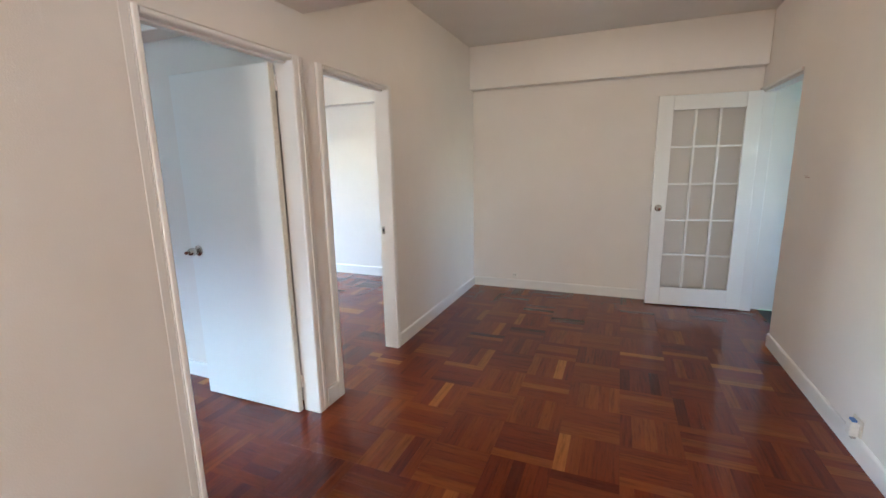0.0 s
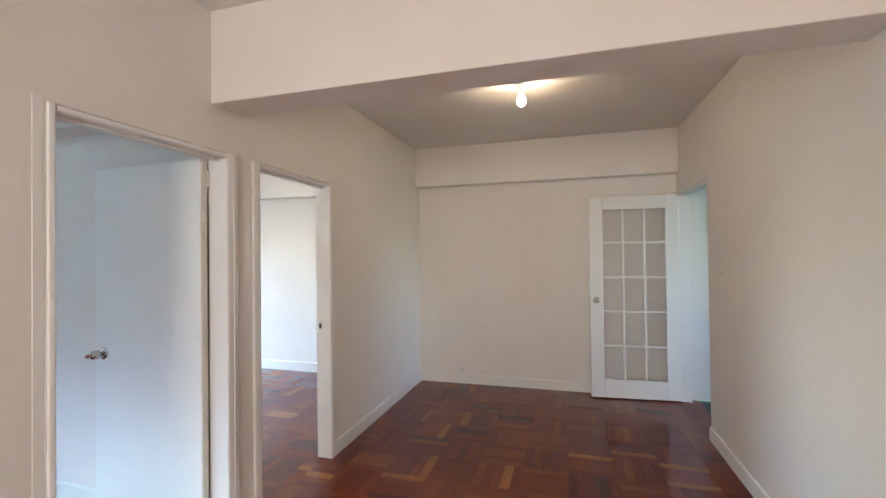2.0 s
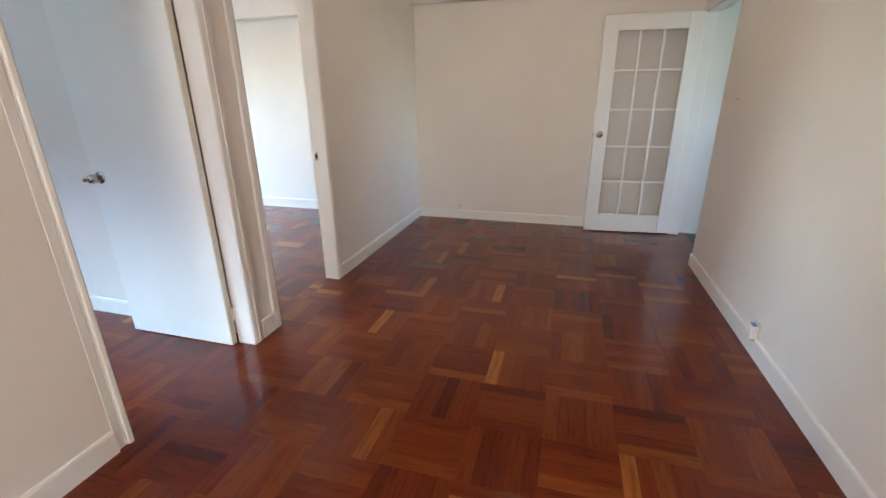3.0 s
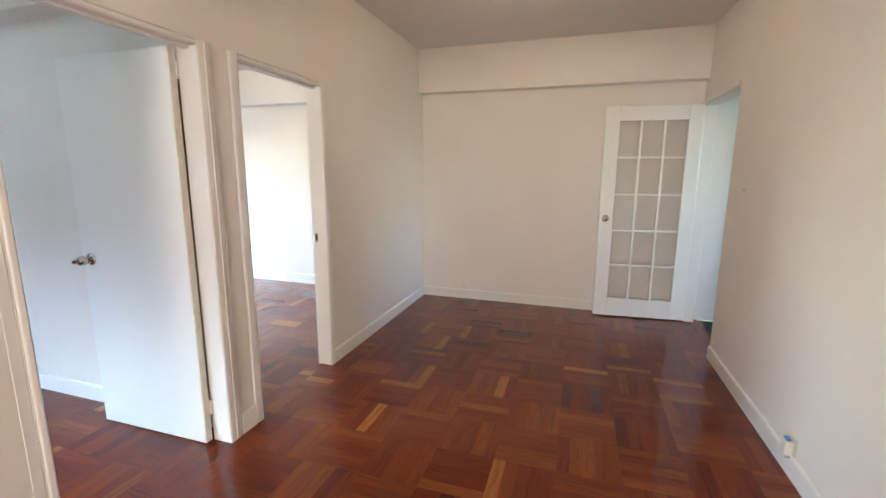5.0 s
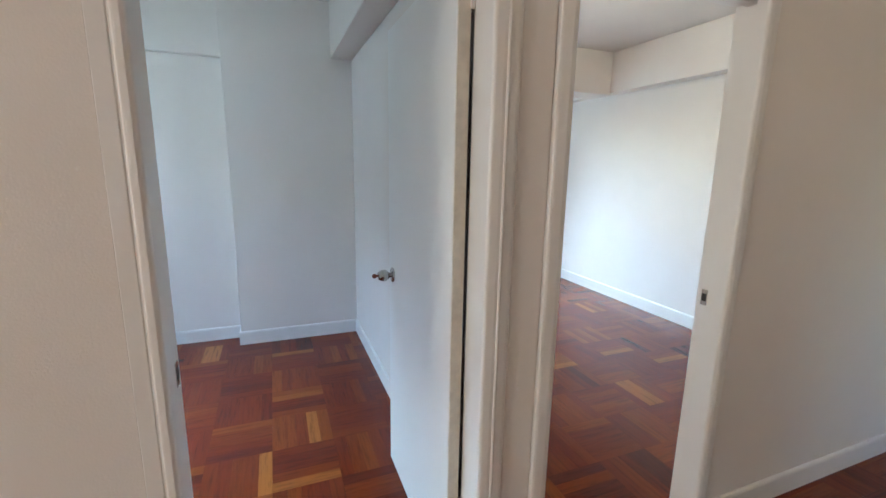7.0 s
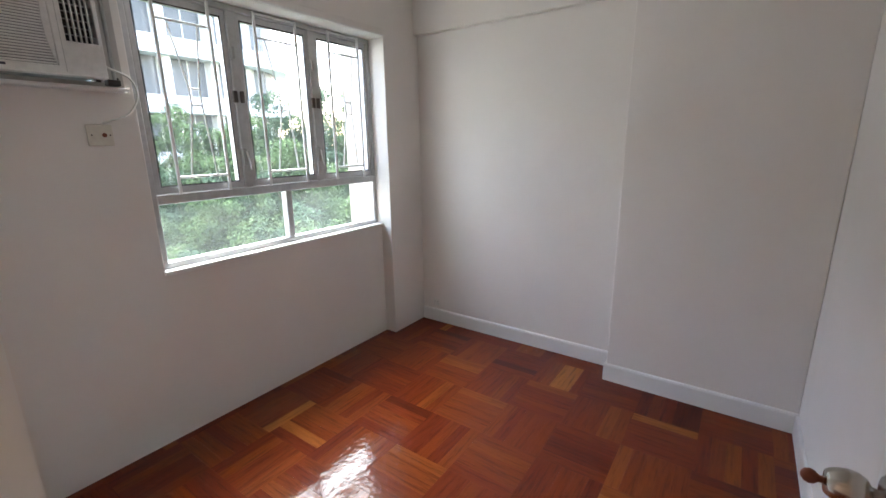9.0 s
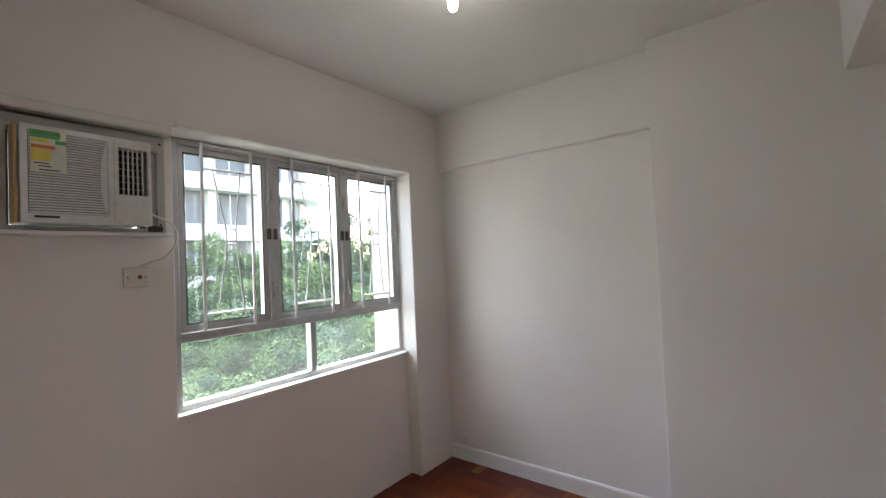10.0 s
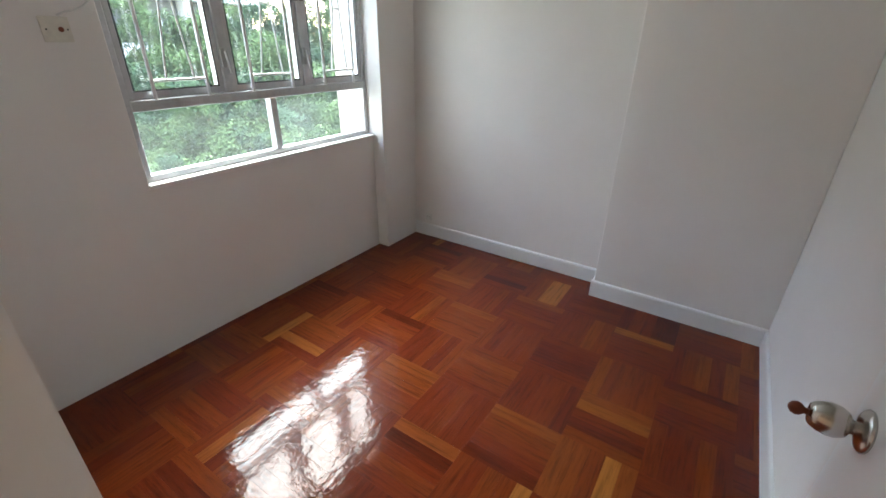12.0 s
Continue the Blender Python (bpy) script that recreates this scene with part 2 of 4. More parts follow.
# ---- mesh helpers ----
def mesh_of(name, bm, material):
    me = bpy.data.meshes.new(name)
    bm.to_mesh(me)
    bm.free()
    me.materials.append(material)
    return me


def part(name, bm, material, parent, label=""):
    """One mesh object under a thing or under a part."""
    ob = new(name, mesh_of(name, bm, material))
    ob.parent = parent
    if parent is not None:
        ob.matrix_parent_inverse = world_of(parent).inverted()
    return tagged(ob, label)


def world_of(ob):
    m = ob.matrix_basis.copy()
    while ob.parent is not None:
        m = ob.parent.matrix_basis @ ob.matrix_parent_inverse @ m
        ob = ob.parent
    return m


def thing(name, at, label, category, group="", kind=""):
    ob = new(name)
    ob.matrix_basis = pose(*at)
    return tagged(ob, label, category, group, kind)


def smooth(ob):
    for p in ob.data.polygons:
        p.use_smooth = True
    return ob


def box(x0, x1, y0, y1, z0, z1, bevel=0.0, seg=1, bm=None):
    bm = bm or bmesh.new()
    ret = bmesh.ops.create_cube(bm, size=1.0)
    vs = ret["verts"]
    for v in vs:
        v.co = Vector((x0 + (v.co.x + 0.5) * (x1 - x0), y0 + (v.co.y + 0.5) * (y1 - y0), z0 + (v.co.z + 0.5) * (z1 - z0)))
    if bevel > 0:
        es = list({e for v in vs for e in v.link_edges})
        bmesh.ops.bevel(bm, geom=es, offset=bevel, segments=seg, affect="EDGES", profile=0.5)
    return bm


def rod(p, q, r, seg=10, r2=None, bm=None):
    bm = bm or bmesh.new()
    p, q = Vector(p), Vector(q)
    d = q - p
    m = Matrix.Translation((p + q) / 2) @ d.to_track_quat("Z", "Y").to_matrix().to_4x4()
    bmesh.ops.create_cone(bm, cap_ends=True, segments=seg, radius1=r, radius2=r if r2 is None else r2, depth=d.length, matrix=m)
    return bm


def lathe(profile, m, seg=20):
    """A turned shape: (radius, height) pairs about z, laid by the pose m."""
    bm = bmesh.new()
    rings = []
    for r, h in profile:
        rings.append([bm.verts.new(m @ Vector((r * math.cos(2 * math.pi * k / seg), r * math.sin(2 * math.pi * k / seg), h))) for k in range(seg)])
    for a, c in zip(rings, rings[1:]):
        for k in range(seg):
            bm.faces.new((a[k], a[(k + 1) % seg], c[(k + 1) % seg], c[k]))
    for ring, flip in ((rings[0], True), (rings[-1], False)):
        bm.faces.new(list(reversed(ring)) if flip else ring)
    return bm


def solid(blocks, holes=(), bevel=0.0):
    """Boxes less holes (x0, x1, y0, y1, z0, z1), as one closed skin."""
    cuts = [sorted({round(v, 5) for b in (*blocks, *holes) for v in b[2 * a:2 * a + 2]}) for a in range(3)]
    def full(i, j, k):
        if min(i, j, k) < 0 or i >= len(cuts[0]) - 1 or j >= len(cuts[1]) - 1 or k >= len(cuts[2]) - 1:
            return False
        c = [(cuts[a][n] + cuts[a][n + 1]) / 2 for a, n in enumerate((i, j, k))]
        inside = lambda b: all(b[2 * a] < c[a] < b[2 * a + 1] for a in range(3))
        return any(inside(b) for b in blocks) and not any(inside(b) for b in holes)
    bm, known = bmesh.new(), {}
    def vert(i, j, k):
        if (i, j, k) not in known:
            known[(i, j, k)] = bm.verts.new((cuts[0][i], cuts[1][j], cuts[2][k]))
        return known[(i, j, k)]
    sides = (((-1, 0, 0), ((0, 0, 0), (0, 0, 1), (0, 1, 1), (0, 1, 0))), ((1, 0, 0), ((1, 0, 0), (1, 1, 0), (1, 1, 1), (1, 0, 1))),
             ((0, -1, 0), ((0, 0, 0), (1, 0, 0), (1, 0, 1), (0, 0, 1))), ((0, 1, 0), ((0, 1, 0), (0, 1, 1), (1, 1, 1), (1, 1, 0))),
             ((0, 0, -1), ((0, 0, 0), (0, 1, 0), (1, 1, 0), (1, 0, 0))), ((0, 0, 1), ((0, 0, 1), (1, 0, 1), (1, 1, 1), (0, 1, 1))))
    for i in range(len(cuts[0]) - 1):
        for j in range(len(cuts[1]) - 1):
            for k in range(len(cuts[2]) - 1):
                if full(i, j, k):
                    for (a, b, c), quad in sides:
                        if not full(i + a, j + b, k + c):
                            bm.faces.new([vert(i + p, j + q, k + r) for p, q, r in quad])
    bmesh.ops.dissolve_limit(bm, angle_limit=0.01, verts=bm.verts[:], edges=bm.edges[:])
    if bevel > 0:
        sharp = [e for e in bm.edges if len(e.link_faces) == 2 and e.calc_face_angle(0) > 0.5 and e.is_convex]
        bmesh.ops.bevel(bm, geom=sharp, offset=bevel, segments=2, affect="EDGES", profile=0.5, clamp_overlap=True)
    return bm


def structure(name, bm, material, label, category):
    return tagged(new(name, mesh_of(name, bm, material)), label, category, "", "structure")


# ---- plan ----
HALL_W, HALL_N, HALL_S = 2.765, 5.0, -3.2    # hall: x 0 to HALL_W, y HALL_S to HALL_N
WALL = 0.10                                  # door wall, x -WALL to 0
HALL_H, ROOM_H = 2.72, 2.65
D1 = (1.183, 2.066)                           # first door's rough opening along y
D2 = (2.175, 3.03)
HEAD = 2.03
ROOM_W, ROOM_PROUD = -2.762, -2.586            # bedroom's far wall, and its proud part
WIN_Y, COL_Y = -0.497, -0.40                  # window wall, and the column and beam before it
PART = (2.08, 2.14)                          # partition between the bedrooms
WX = (-2.385, -0.885)                        # window opening
WZ = (0.868, 2.145)
AX, AZ = (-0.835, -0.275), (1.685, 2.10)      # opening of the air conditioner

# ---- structure ----
structure("wall_west", solid([(-WALL, 0, HALL_S, HALL_N, 0, HALL_H)], [(-1, 1, *D1, -1, HEAD), (-1, 1, *D2, -1, HEAD)], 0.006), M_WALL,
          "off-white painted plaster wall with two door openings", "wall")
structure("wall_east", solid([(HALL_W, HALL_W + 0.16, HALL_S, HALL_N, 0, HALL_H)], [(0, HALL_W + 0.085, 4.03, 4.93, -1, 2.07), (HALL_W + 0.085, 9, 4.03, HALL_N + 1, -1, 2.07)], 0.012), M_WALL,
          "off-white painted plaster wall with a doorway", "wall")
structure("wall_north", solid([(-4.4, 5.4, HALL_N, HALL_N + 0.15, 0, HALL_H)]), M_WALL, "off-white painted plaster end wall", "wall")
# out of view; this opening is assumed, sized to limit skylight in the hall
structure("wall_south", solid([(-WALL, HALL_W + 0.16, HALL_S - 0.15, HALL_S, 0, HALL_H)], [(0.8, 2.1, -9, 0, 1.0, 2.0)]), M_WALL,
          "off-white painted wall with a window opening", "wall")
structure("hall_beam", solid([(0, HALL_W, 1.89, 2.11, 2.255, HALL_H)], (), 0.006), M_WALL, "painted beam across the hall ceiling", "beam")
structure("end_beam", solid([(0, HALL_W, 4.87, HALL_N, 2.275, HALL_H)], (), 0.006), M_WALL, "painted beam along the end wall", "beam")
structure("wall_partition", solid([(-4.4, -WALL, *PART, 0, ROOM_H)]), M_WALL, "off-white painted partition between two bedrooms", "wall")
structure("wall_bedroom_west", solid([(ROOM_W - 0.15, ROOM_W, WIN_Y - 0.15, PART[0], -0.1, ROOM_H), (ROOM_W, ROOM_PROUD, 1.15, PART[0], 0, ROOM_H)], (), 0.006), M_WALL,
          "off-white bedroom wall with a proud pier", "wall")
structure("wall_bedroom_window", solid([(ROOM_W, -WALL, WIN_Y - 0.12, WIN_Y, -0.1, ROOM_H), (ROOM_W, WX[0], WIN_Y, COL_Y, 0, ROOM_H), (WX[0], -WALL, WIN_Y, COL_Y, 2.145, ROOM_H)],
          [(*WX, -2, 0, *WZ), (*AX, -2, 0, *AZ)], 0.005), M_WALL, "off-white window wall with a corner column", "wall")
structure("bedroom_beam_west", solid([(ROOM_W, -2.708, COL_Y, 1.15, 2.21, ROOM_H)], (), 0.006), M_WALL, "shallow painted beam over the recessed wall", "beam")
structure("bedroom_beam_north", solid([(ROOM_PROUD, -WALL, 1.918, PART[0], 2.245, ROOM_H)], (), 0.006), M_WALL, "painted beam along the partition", "beam")
# unseen wall; the opening is assumed, to let light into the far bedroom
structure("wall_far_bedroom_west", solid([(-4.4, -4.25, PART[1], HALL_N, 0, ROOM_H)], [(-9, 0, 2.3, 3.7, 0.9, 2.1)]), M_WALL, "off-white wall with a window opening", "wall")
structure("far_bedroom_beam", solid([(-3.12, -2.80, PART[1], 4.86, 2.22, ROOM_H)], (), 0.006), M_WALL, "painted cross beam", "beam")
structure("far_bedroom_beam_north", solid([(-4.25, -WALL, 4.86, HALL_N, 2.24, ROOM_H)], (), 0.006), M_WALL, "painted beam along the wall", "beam")
# the window hole here is unseen and assumed, for the kitchen's fill lamp
structure("kitchen_wall", solid([(HALL_W + 0.16, 5.4, 3.2, 3.3, 0, HALL_H), (5.25, 5.4, 3.3, HALL_N, 0, HALL_H)], [(5, 6, 3.8, 4.7, 1.1, 2.1)]), M_WALL, "painted wall beyond the doorway", "wall")
structure("ceiling", solid([(-WALL, HALL_W + 0.16, HALL_S - 0.15, HALL_N + 0.15, HALL_H, HALL_H + 0.12)]), M_CEIL, "off-white painted hall ceiling", "ceiling")
structure("ceiling_bedroom", solid([(-4.4, -WALL, WIN_Y - 0.15, HALL_N, ROOM_H, ROOM_H + 0.1)]), M_CEIL, "off-white painted bedroom ceiling", "ceiling")
structure("ceiling_kitchen", solid([(HALL_W + 0.16, 5.4, 3.2, HALL_N + 0.15, HALL_H, HALL_H + 0.1)]), M_CEIL, "off-white painted ceiling", "ceiling")


def skirting(name, p, q, out, h=0.105, t=0.014):
    """A baseboard from p to q in plan that stands out from the wall by t, with a rounded top."""
    p, q, o = Vector((*p, 0)), Vector((*q, 0)), Vector((*out, 0))
    prof = [(0, 0), (t, 0), (t, h - 0.012), (t * 0.75, h - 0.003), (t * 0.35, h), (0, h)]
    bm = bmesh.new()
    ends = [[bm.verts.new(e + o * a + Vector((0, 0, z))) for a, z in prof] for e in (p, q)]
    for k in range(len(prof)):
        k2 = (k + 1) % len(prof)
        bm.faces.new((ends[0][k], ends[0][k2], ends[1][k2], ends[1][k]))
    bm.faces.new(ends[0])
    bm.faces.new(list(reversed(ends[1])))
    bmesh.ops.recalc_face_normals(bm, faces=bm.faces[:])
    return structure(name, bm, M_TRIM, "white glossy painted baseboard", "baseboard")


skirting("baseboard_hall_west_a", (0, HALL_S), (0, 1.146), (1, 0))
skirting("baseboard_hall_west_b", (0, D1[1] + 0.001), (0, D2[0] - 0.001), (1, 0), 0.115, 0.013)
skirting("baseboard_hall_west_c", (0, D2[1] + 0.001), (0, HALL_N), (1, 0))
skirting("baseboard_hall_north", (0.014, HALL_N), (HALL_W, HALL_N), (0, -1))
skirting("baseboard_hall_east", (HALL_W, HALL_S), (HALL_W, 4.02), (-1, 0))
skirting("baseboard_hall_south", (0, HALL_S), (HALL_W, HALL_S), (0, 1))
skirting("baseboard_bedroom_recess", (ROOM_W, COL_Y), (ROOM_W, 1.15), (1, 0))
skirting("baseboard_bedroom_pier", (ROOM_PROUD, 1.136), (ROOM_PROUD, PART[0]), (1, 0), 0.11)
skirting("baseboard_bedroom_pier_side", (ROOM_W + 0.014, 1.15), (ROOM_PROUD, 1.15), (0, -1), 0.11)
skirting("baseboard_bedroom_partition", (ROOM_PROUD + 0.014, PART[0]), (-WALL - 0.02, PART[0]), (0, -1))
skirting("baseboard_bedroom_east", (-WALL, D1[0] - 0.06), (-WALL, WIN_Y), (-1, 0))
skirting("baseboard_far_bedroom_north", (-4.25, HALL_N), (-WALL, HALL_N), (0, -1), 0.12)
skirting("baseboard_far_bedroom_west", (-4.25, PART[1]), (-4.25, HALL_N), (1, 0), 0.12)


def post_profile(w, inner):
    """Section of a door post in (depth from the hall face, width from the opening): square at the room, rounded at the hall."""
    pts = [(-WALL - 0.004, 0.0), (0.002, 0.0)]
    pts += [(0.002 + 0.012 * math.sin(radians(15 * k)), 0.012 - 0.012 * math.cos(radians(15 * k))) for k in range(1, 7)]
    pts += [(0.0155, inner * 0.5), (0.0145, inner)]
    pts += [(0.0145 - 0.006 * (1 - math.cos(radians(30 * k))), inner + (w - inner) * math.sin(radians(30 * k))) for k in range(1, 4)]
    return pts + [(-WALL - 0.004, w)]


def extrude(pts, place, z0, z1):
    """A closed section swept between two ends; place(a, w, end) gives the corner."""
    bm = bmesh.new()
    ends = [[bm.verts.new(place(a, w, z)) for a, w in pts] for z in (z0, z1)]
    for k in range(len(pts)):
        j = (k + 1) % len(pts)
        bm.faces.new((ends[0][k], ends[0][j], ends[1][j], ends[1][k]))
    bm.faces.new(ends[0])
    bm.faces.new(list(reversed(ends[1])))
    bmesh.ops.recalc_face_normals(bm, faces=bm.faces[:])
    return bm


def door_frame(name, y0, y1, w0, w1):
    """Posts with a rounded hall face round a clear opening y0 to y1, and a head with a dark strip over it as its shadow
    line.
    """
    th = thing(name, (-WALL / 2, (y0 + y1) / 2, 0), "white glossy painted wooden door frame with rounded posts", "door frame", "", "structure")
    part("post", extrude(post_profile(w0, w0 * 0.7), lambda a, w, z: (a, y0 - w, z), 0.001, HEAD - 0.001), M_TRIM, th)
    part("post", extrude(post_profile(w1, w1 * 0.7), lambda a, w, z: (a, y1 + w, z), 0.001, HEAD - 0.001), M_TRIM, th)
    part("head", extrude(post_profile(0.022, 0.016), lambda a, w, y: (a, y, HEAD - 0.028 + w), y0 + 0.0005, y1 - 0.0005), M_TRIM, th)
    # dark box in place of the thin shadow line over the head
    part("packing", box(-WALL, -0.03, y0 + 0.001, y1 - 0.001, HEAD - 0.0055, HEAD - 0.0005), M_DARK, th, "dark strip painted as the shadow line over the head")
    part("stop", box(-0.062, -0.03, y0 + 0.001, y1 - 0.001, HEAD - 0.04, HEAD - 0.0285, 0.002), M_TRIM, th)
    return th


def strike_plate(y, s, z, parent):
    p = part("strike_plate", box(-0.085, -0.061, min(y, y + s * 0.002), max(y, y + s * 0.002), z - 0.03, z + 0.03), M_STEEL, parent, "small steel strike plate")
    part("latch_hole", box(-0.081, -0.065, min(y + s * 0.0021, y + s * 0.0035), max(y + s * 0.0021, y + s * 0.0035), z - 0.014, z + 0.014), M_DARK, p, "dark latch hole")


f1 = door_frame("door_1_frame", 1.215, 1.980, 0.027, 0.082)
f2 = door_frame("door_2_frame", 2.235, 2.972, 0.059, 0.057)
part("architrave", box(0.0005, 0.0035, 1.147, D1[0] - 0.001, 0.001, HEAD + 0.012, 0.002), M_TRIM, f1, "flat painted board beside the post")
part("filler", box(-0.05, 0.005, D1[0] + 0.0005, D1[0] + 0.0048, 0.001, HEAD - 0.001), M_TRIM, f1)
part("filler", box(-0.05, 0.003, D1[1] - 0.0038, D1[1] - 0.0003, 0.001, HEAD - 0.001), M_TRIM, f1)
part("bead", box(-0.02, 0.019, 2.018, 2.030, 0.001, HEAD - 0.004, 0.005, 2), M_TRIM, f1)
strike_plate(1.215, 1, 0.955, f1)
strike_plate(2.972, -1, 0.97, f2)


def knob(parent, x, z, y, s, material=M_STEEL):
    """A turned door knob with its rose, standing out along s * y."""
    m = Matrix.Translation((x, y, z)) @ Matrix.Rotation(radians(-90 * s), 4, "X")
    sized = lambda prof: [(r * 0.88, h * 0.88) for r, h in prof]
    k = part("knob", lathe(sized([(0.001, 0.0), (0.013, 0.001), (0.0115, 0.012), (0.013, 0.022), (0.022, 0.027), (0.028, 0.038), (0.029, 0.050), (0.026, 0.064), (0.021, 0.074), (0.018, 0.077), (0.001, 0.078)]), m), material, parent, "round satin steel knob")
    smooth(k)
    smooth(part("rose", lathe([(0.001, 0.0), (0.033, 0.0), (0.034, 0.003), (0.030, 0.007), (0.016, 0.010), (0.001, 0.010)], m), material, k))
    smooth(part("key_button", lathe(sized([(0.001, 0.077), (0.006, 0.077), (0.006, 0.084), (0.011, 0.090), (0.0125, 0.096), (0.010, 0.103), (0.005, 0.107), (0.001, 0.108)]), m, 14), M_BRONZE, k, "worn reddish-brown button"))


# first bedroom's door, opened to a right angle
leaf_y0, leaf_y1 = 1.930, 1.969
d1 = thing("bedroom_door", (-0.108, 1.969, 0), "plain white painted flush door, open into the bedroom", "door")
part("leaf", box(-0.846, -0.110, leaf_y0, leaf_y1, 0.008, 1.995, 0.002), M_DOOR, d1)
part("edge_strip", box(-0.1095, -0.104, leaf_y0 + 0.002, leaf_y1 - 0.001, 0.010, 1.993), M_CREAM, d1, "cream painted hinge edge")
knob(d1, -0.782, 0.966, leaf_y0, -1)
knob(d1, -0.782, 0.966, leaf_y1, 1)
for z in (0.195, 1.90):
    h = part("hinge", box(-0.116, -0.098, leaf_y1 - 0.002, leaf_y1 + 0.0100, z - 0.04, z + 0.04, 0.001), M_TRIM, d1, "painted over steel hinge")
    part("pin", rod((-0.118, leaf_y1 + 0.004, z - 0.042), (-0.118, leaf_y1 + 0.004, z + 0.042), 0.006), M_TRIM, h)
part("latch", box(-0.848, -0.8455, leaf_y0 + 0.008, leaf_y1 - 0.008, 0.93, 1.0), M_STEEL, d1, "steel latch plate")


# glazed door folded back before the end wall
def french_door(hinge, turn):
    """A leaf 0.86 wide with three by five panes, built along -x from the hinge and then turned."""
    w, h, t = 0.846, 2.06, 0.036
    th = thing("glazed_door", (0, 0, 0), "white painted glazed door with fifteen panes, folded open before the end wall", "door")
    def rail(x0, x1, z0, z1, name, bev=0.003):
        part(name, box(-x1, -x0, -t, 0, z0, z1, bev), M_DOOR, th)
    gx0, gx1, gz0, gz1 = 0.122, w - 0.130, 0.195, 1.925
    rail(0, gx0, 0.012, h, "stile")
    rail(gx1, w, 0.012, h, "stile")
    rail(gx0 + 0.0005, gx1 - 0.0005, 0.012, gz0, "bottom_rail")
    rail(gx0 + 0.0005, gx1 - 0.0005, gz1, h, "top_rail")
    nx, nz, bar = 3, 5, 0.020
    pw, ph = (gx1 - gx0 - bar * (nx - 1)) / nx, (gz1 - gz0 - bar * (nz - 1)) / nz
    for i in range(1, nx):
        a = gx0 + i * pw + (i - 1) * bar
        part("glazing_bar", box(-a - bar, -a, -t + 0.004, -0.004, gz0, gz1, 0.003), M_DOOR, th)
    for i in range(1, nz):
        a = gz0 + i * ph + (i - 1) * bar
        part("glazing_bar", box(-gx1, -gx0, -t + 0.006, -0.006, a, a + bar, 0.003), M_DOOR, th)
    for i in range(nx):
        for j in range(nz):
            a, c = gx0 + i * (pw + bar), gz0 + j * (ph + bar)
            g = part("pane", box(-a - pw, -a, -t / 2 - 0.002, -t / 2 + 0.002, c, c + ph), M_REED, th, "clear glass pane")
            g.visible_shadow = False
    knob(th, -w + 0.062, 1.0, -t, -1)
    part("latch", box(-w - 0.0015, -w + 0.001, -t + 0.006, -0.006, 0.965, 1.035), M_STEEL, th, "steel latch plate")
    for z in (0.25, 1.05, 1.85):
        part("hinge", rod((0.004, -t / 2, z - 0.05), (0.004, -t / 2, z + 0.05), 0.007), M_TRIM, th, "painted hinge")
    th.matrix_basis = pose(*hinge, 0, 0, 0, turn)
    return th


french_door((2.752, 4.925), 4.6)
kf = thing("kitchen_door_frame", (HALL_W + 0.08, 4.6, 0), "white painted door frame of the kitchen doorway", "door frame", "", "structure")
part("jamb", box(HALL_W - 0.012, HALL_W + 0.088, 4.905, 4.929, 0.001, 2.045, 0.003), M_TRIM, kf)
part("jamb", box(HALL_W + 0.06, HALL_W + 0.17, 4.031, 4.055, 0.001, 2.045, 0.003), M_TRIM, kf)
part("head", box(HALL_W + 0.004, HALL_W + 0.088, 4.031, 4.929, 2.045, 2.069, 0.003), M_TRIM, kf)
part("architrave", box(HALL_W - 0.02, HALL_W - 0.001, 4.93, 4.985, 0.001, 2.09, 0.004), M_TRIM, kf)
part("architrave", box(HALL_W - 0.014, HALL_W - 0.001, 4.02, 4.93, 2.062, 2.09, 0.004), M_TRIM, kf)


# ---- bedroom window ----
win = thing("window_1", ((WX[0] + WX[1]) / 2, -0.56, WZ[0]), "grey aluminium window with three casements over two fixed lights", "window", "", "structure")
FY0, FY1 = -0.585, -0.535
TR0, TR1 = 1.182, 1.230


def bar(x0, x1, z0, z1, name, y0=FY0, y1=FY1, material=M_ALU, parent=win, bev=0.004):
    return part(name, box(x0, x1, y0, y1, z0, z1, bev), material, parent)


bar(WX[0] + 0.001, WX[0] + 0.03, WZ[0], WZ[1], "outer_frame")
bar(WX[1] - 0.036, WX[1] - 0.001, WZ[0], WZ[1], "outer_frame")
bar(WX[0] + 0.03, WX[1] - 0.03, WZ[1] - 0.03, WZ[1] - 0.001, "outer_frame")
bar(WX[0] + 0.03, WX[1] - 0.03, WZ[0] + 0.001, WZ[0] + 0.032, "outer_frame")
bar(WX[0] + 0.03, WX[1] - 0.03, TR0, TR1, "transom", FY0, FY1 + 0.004)
bar(-1.652, -1.612, WZ[0] + 0.032, TR0, "mullion")
for a, c in ((-1.413, -1.366), (-1.912, -1.867)):
    bar(a, c, TR1, WZ[1] - 0.03, "mullion")
for a, c in ((WX[0] + 0.03, -1.652), (-1.612, WX[1] - 0.036)):
    part("pane", box(a, c, -0.562, -0.558, WZ[0] + 0.032, TR0), M_DUSTY, win, "clear lower pane, slightly dusty").visible_shadow = False


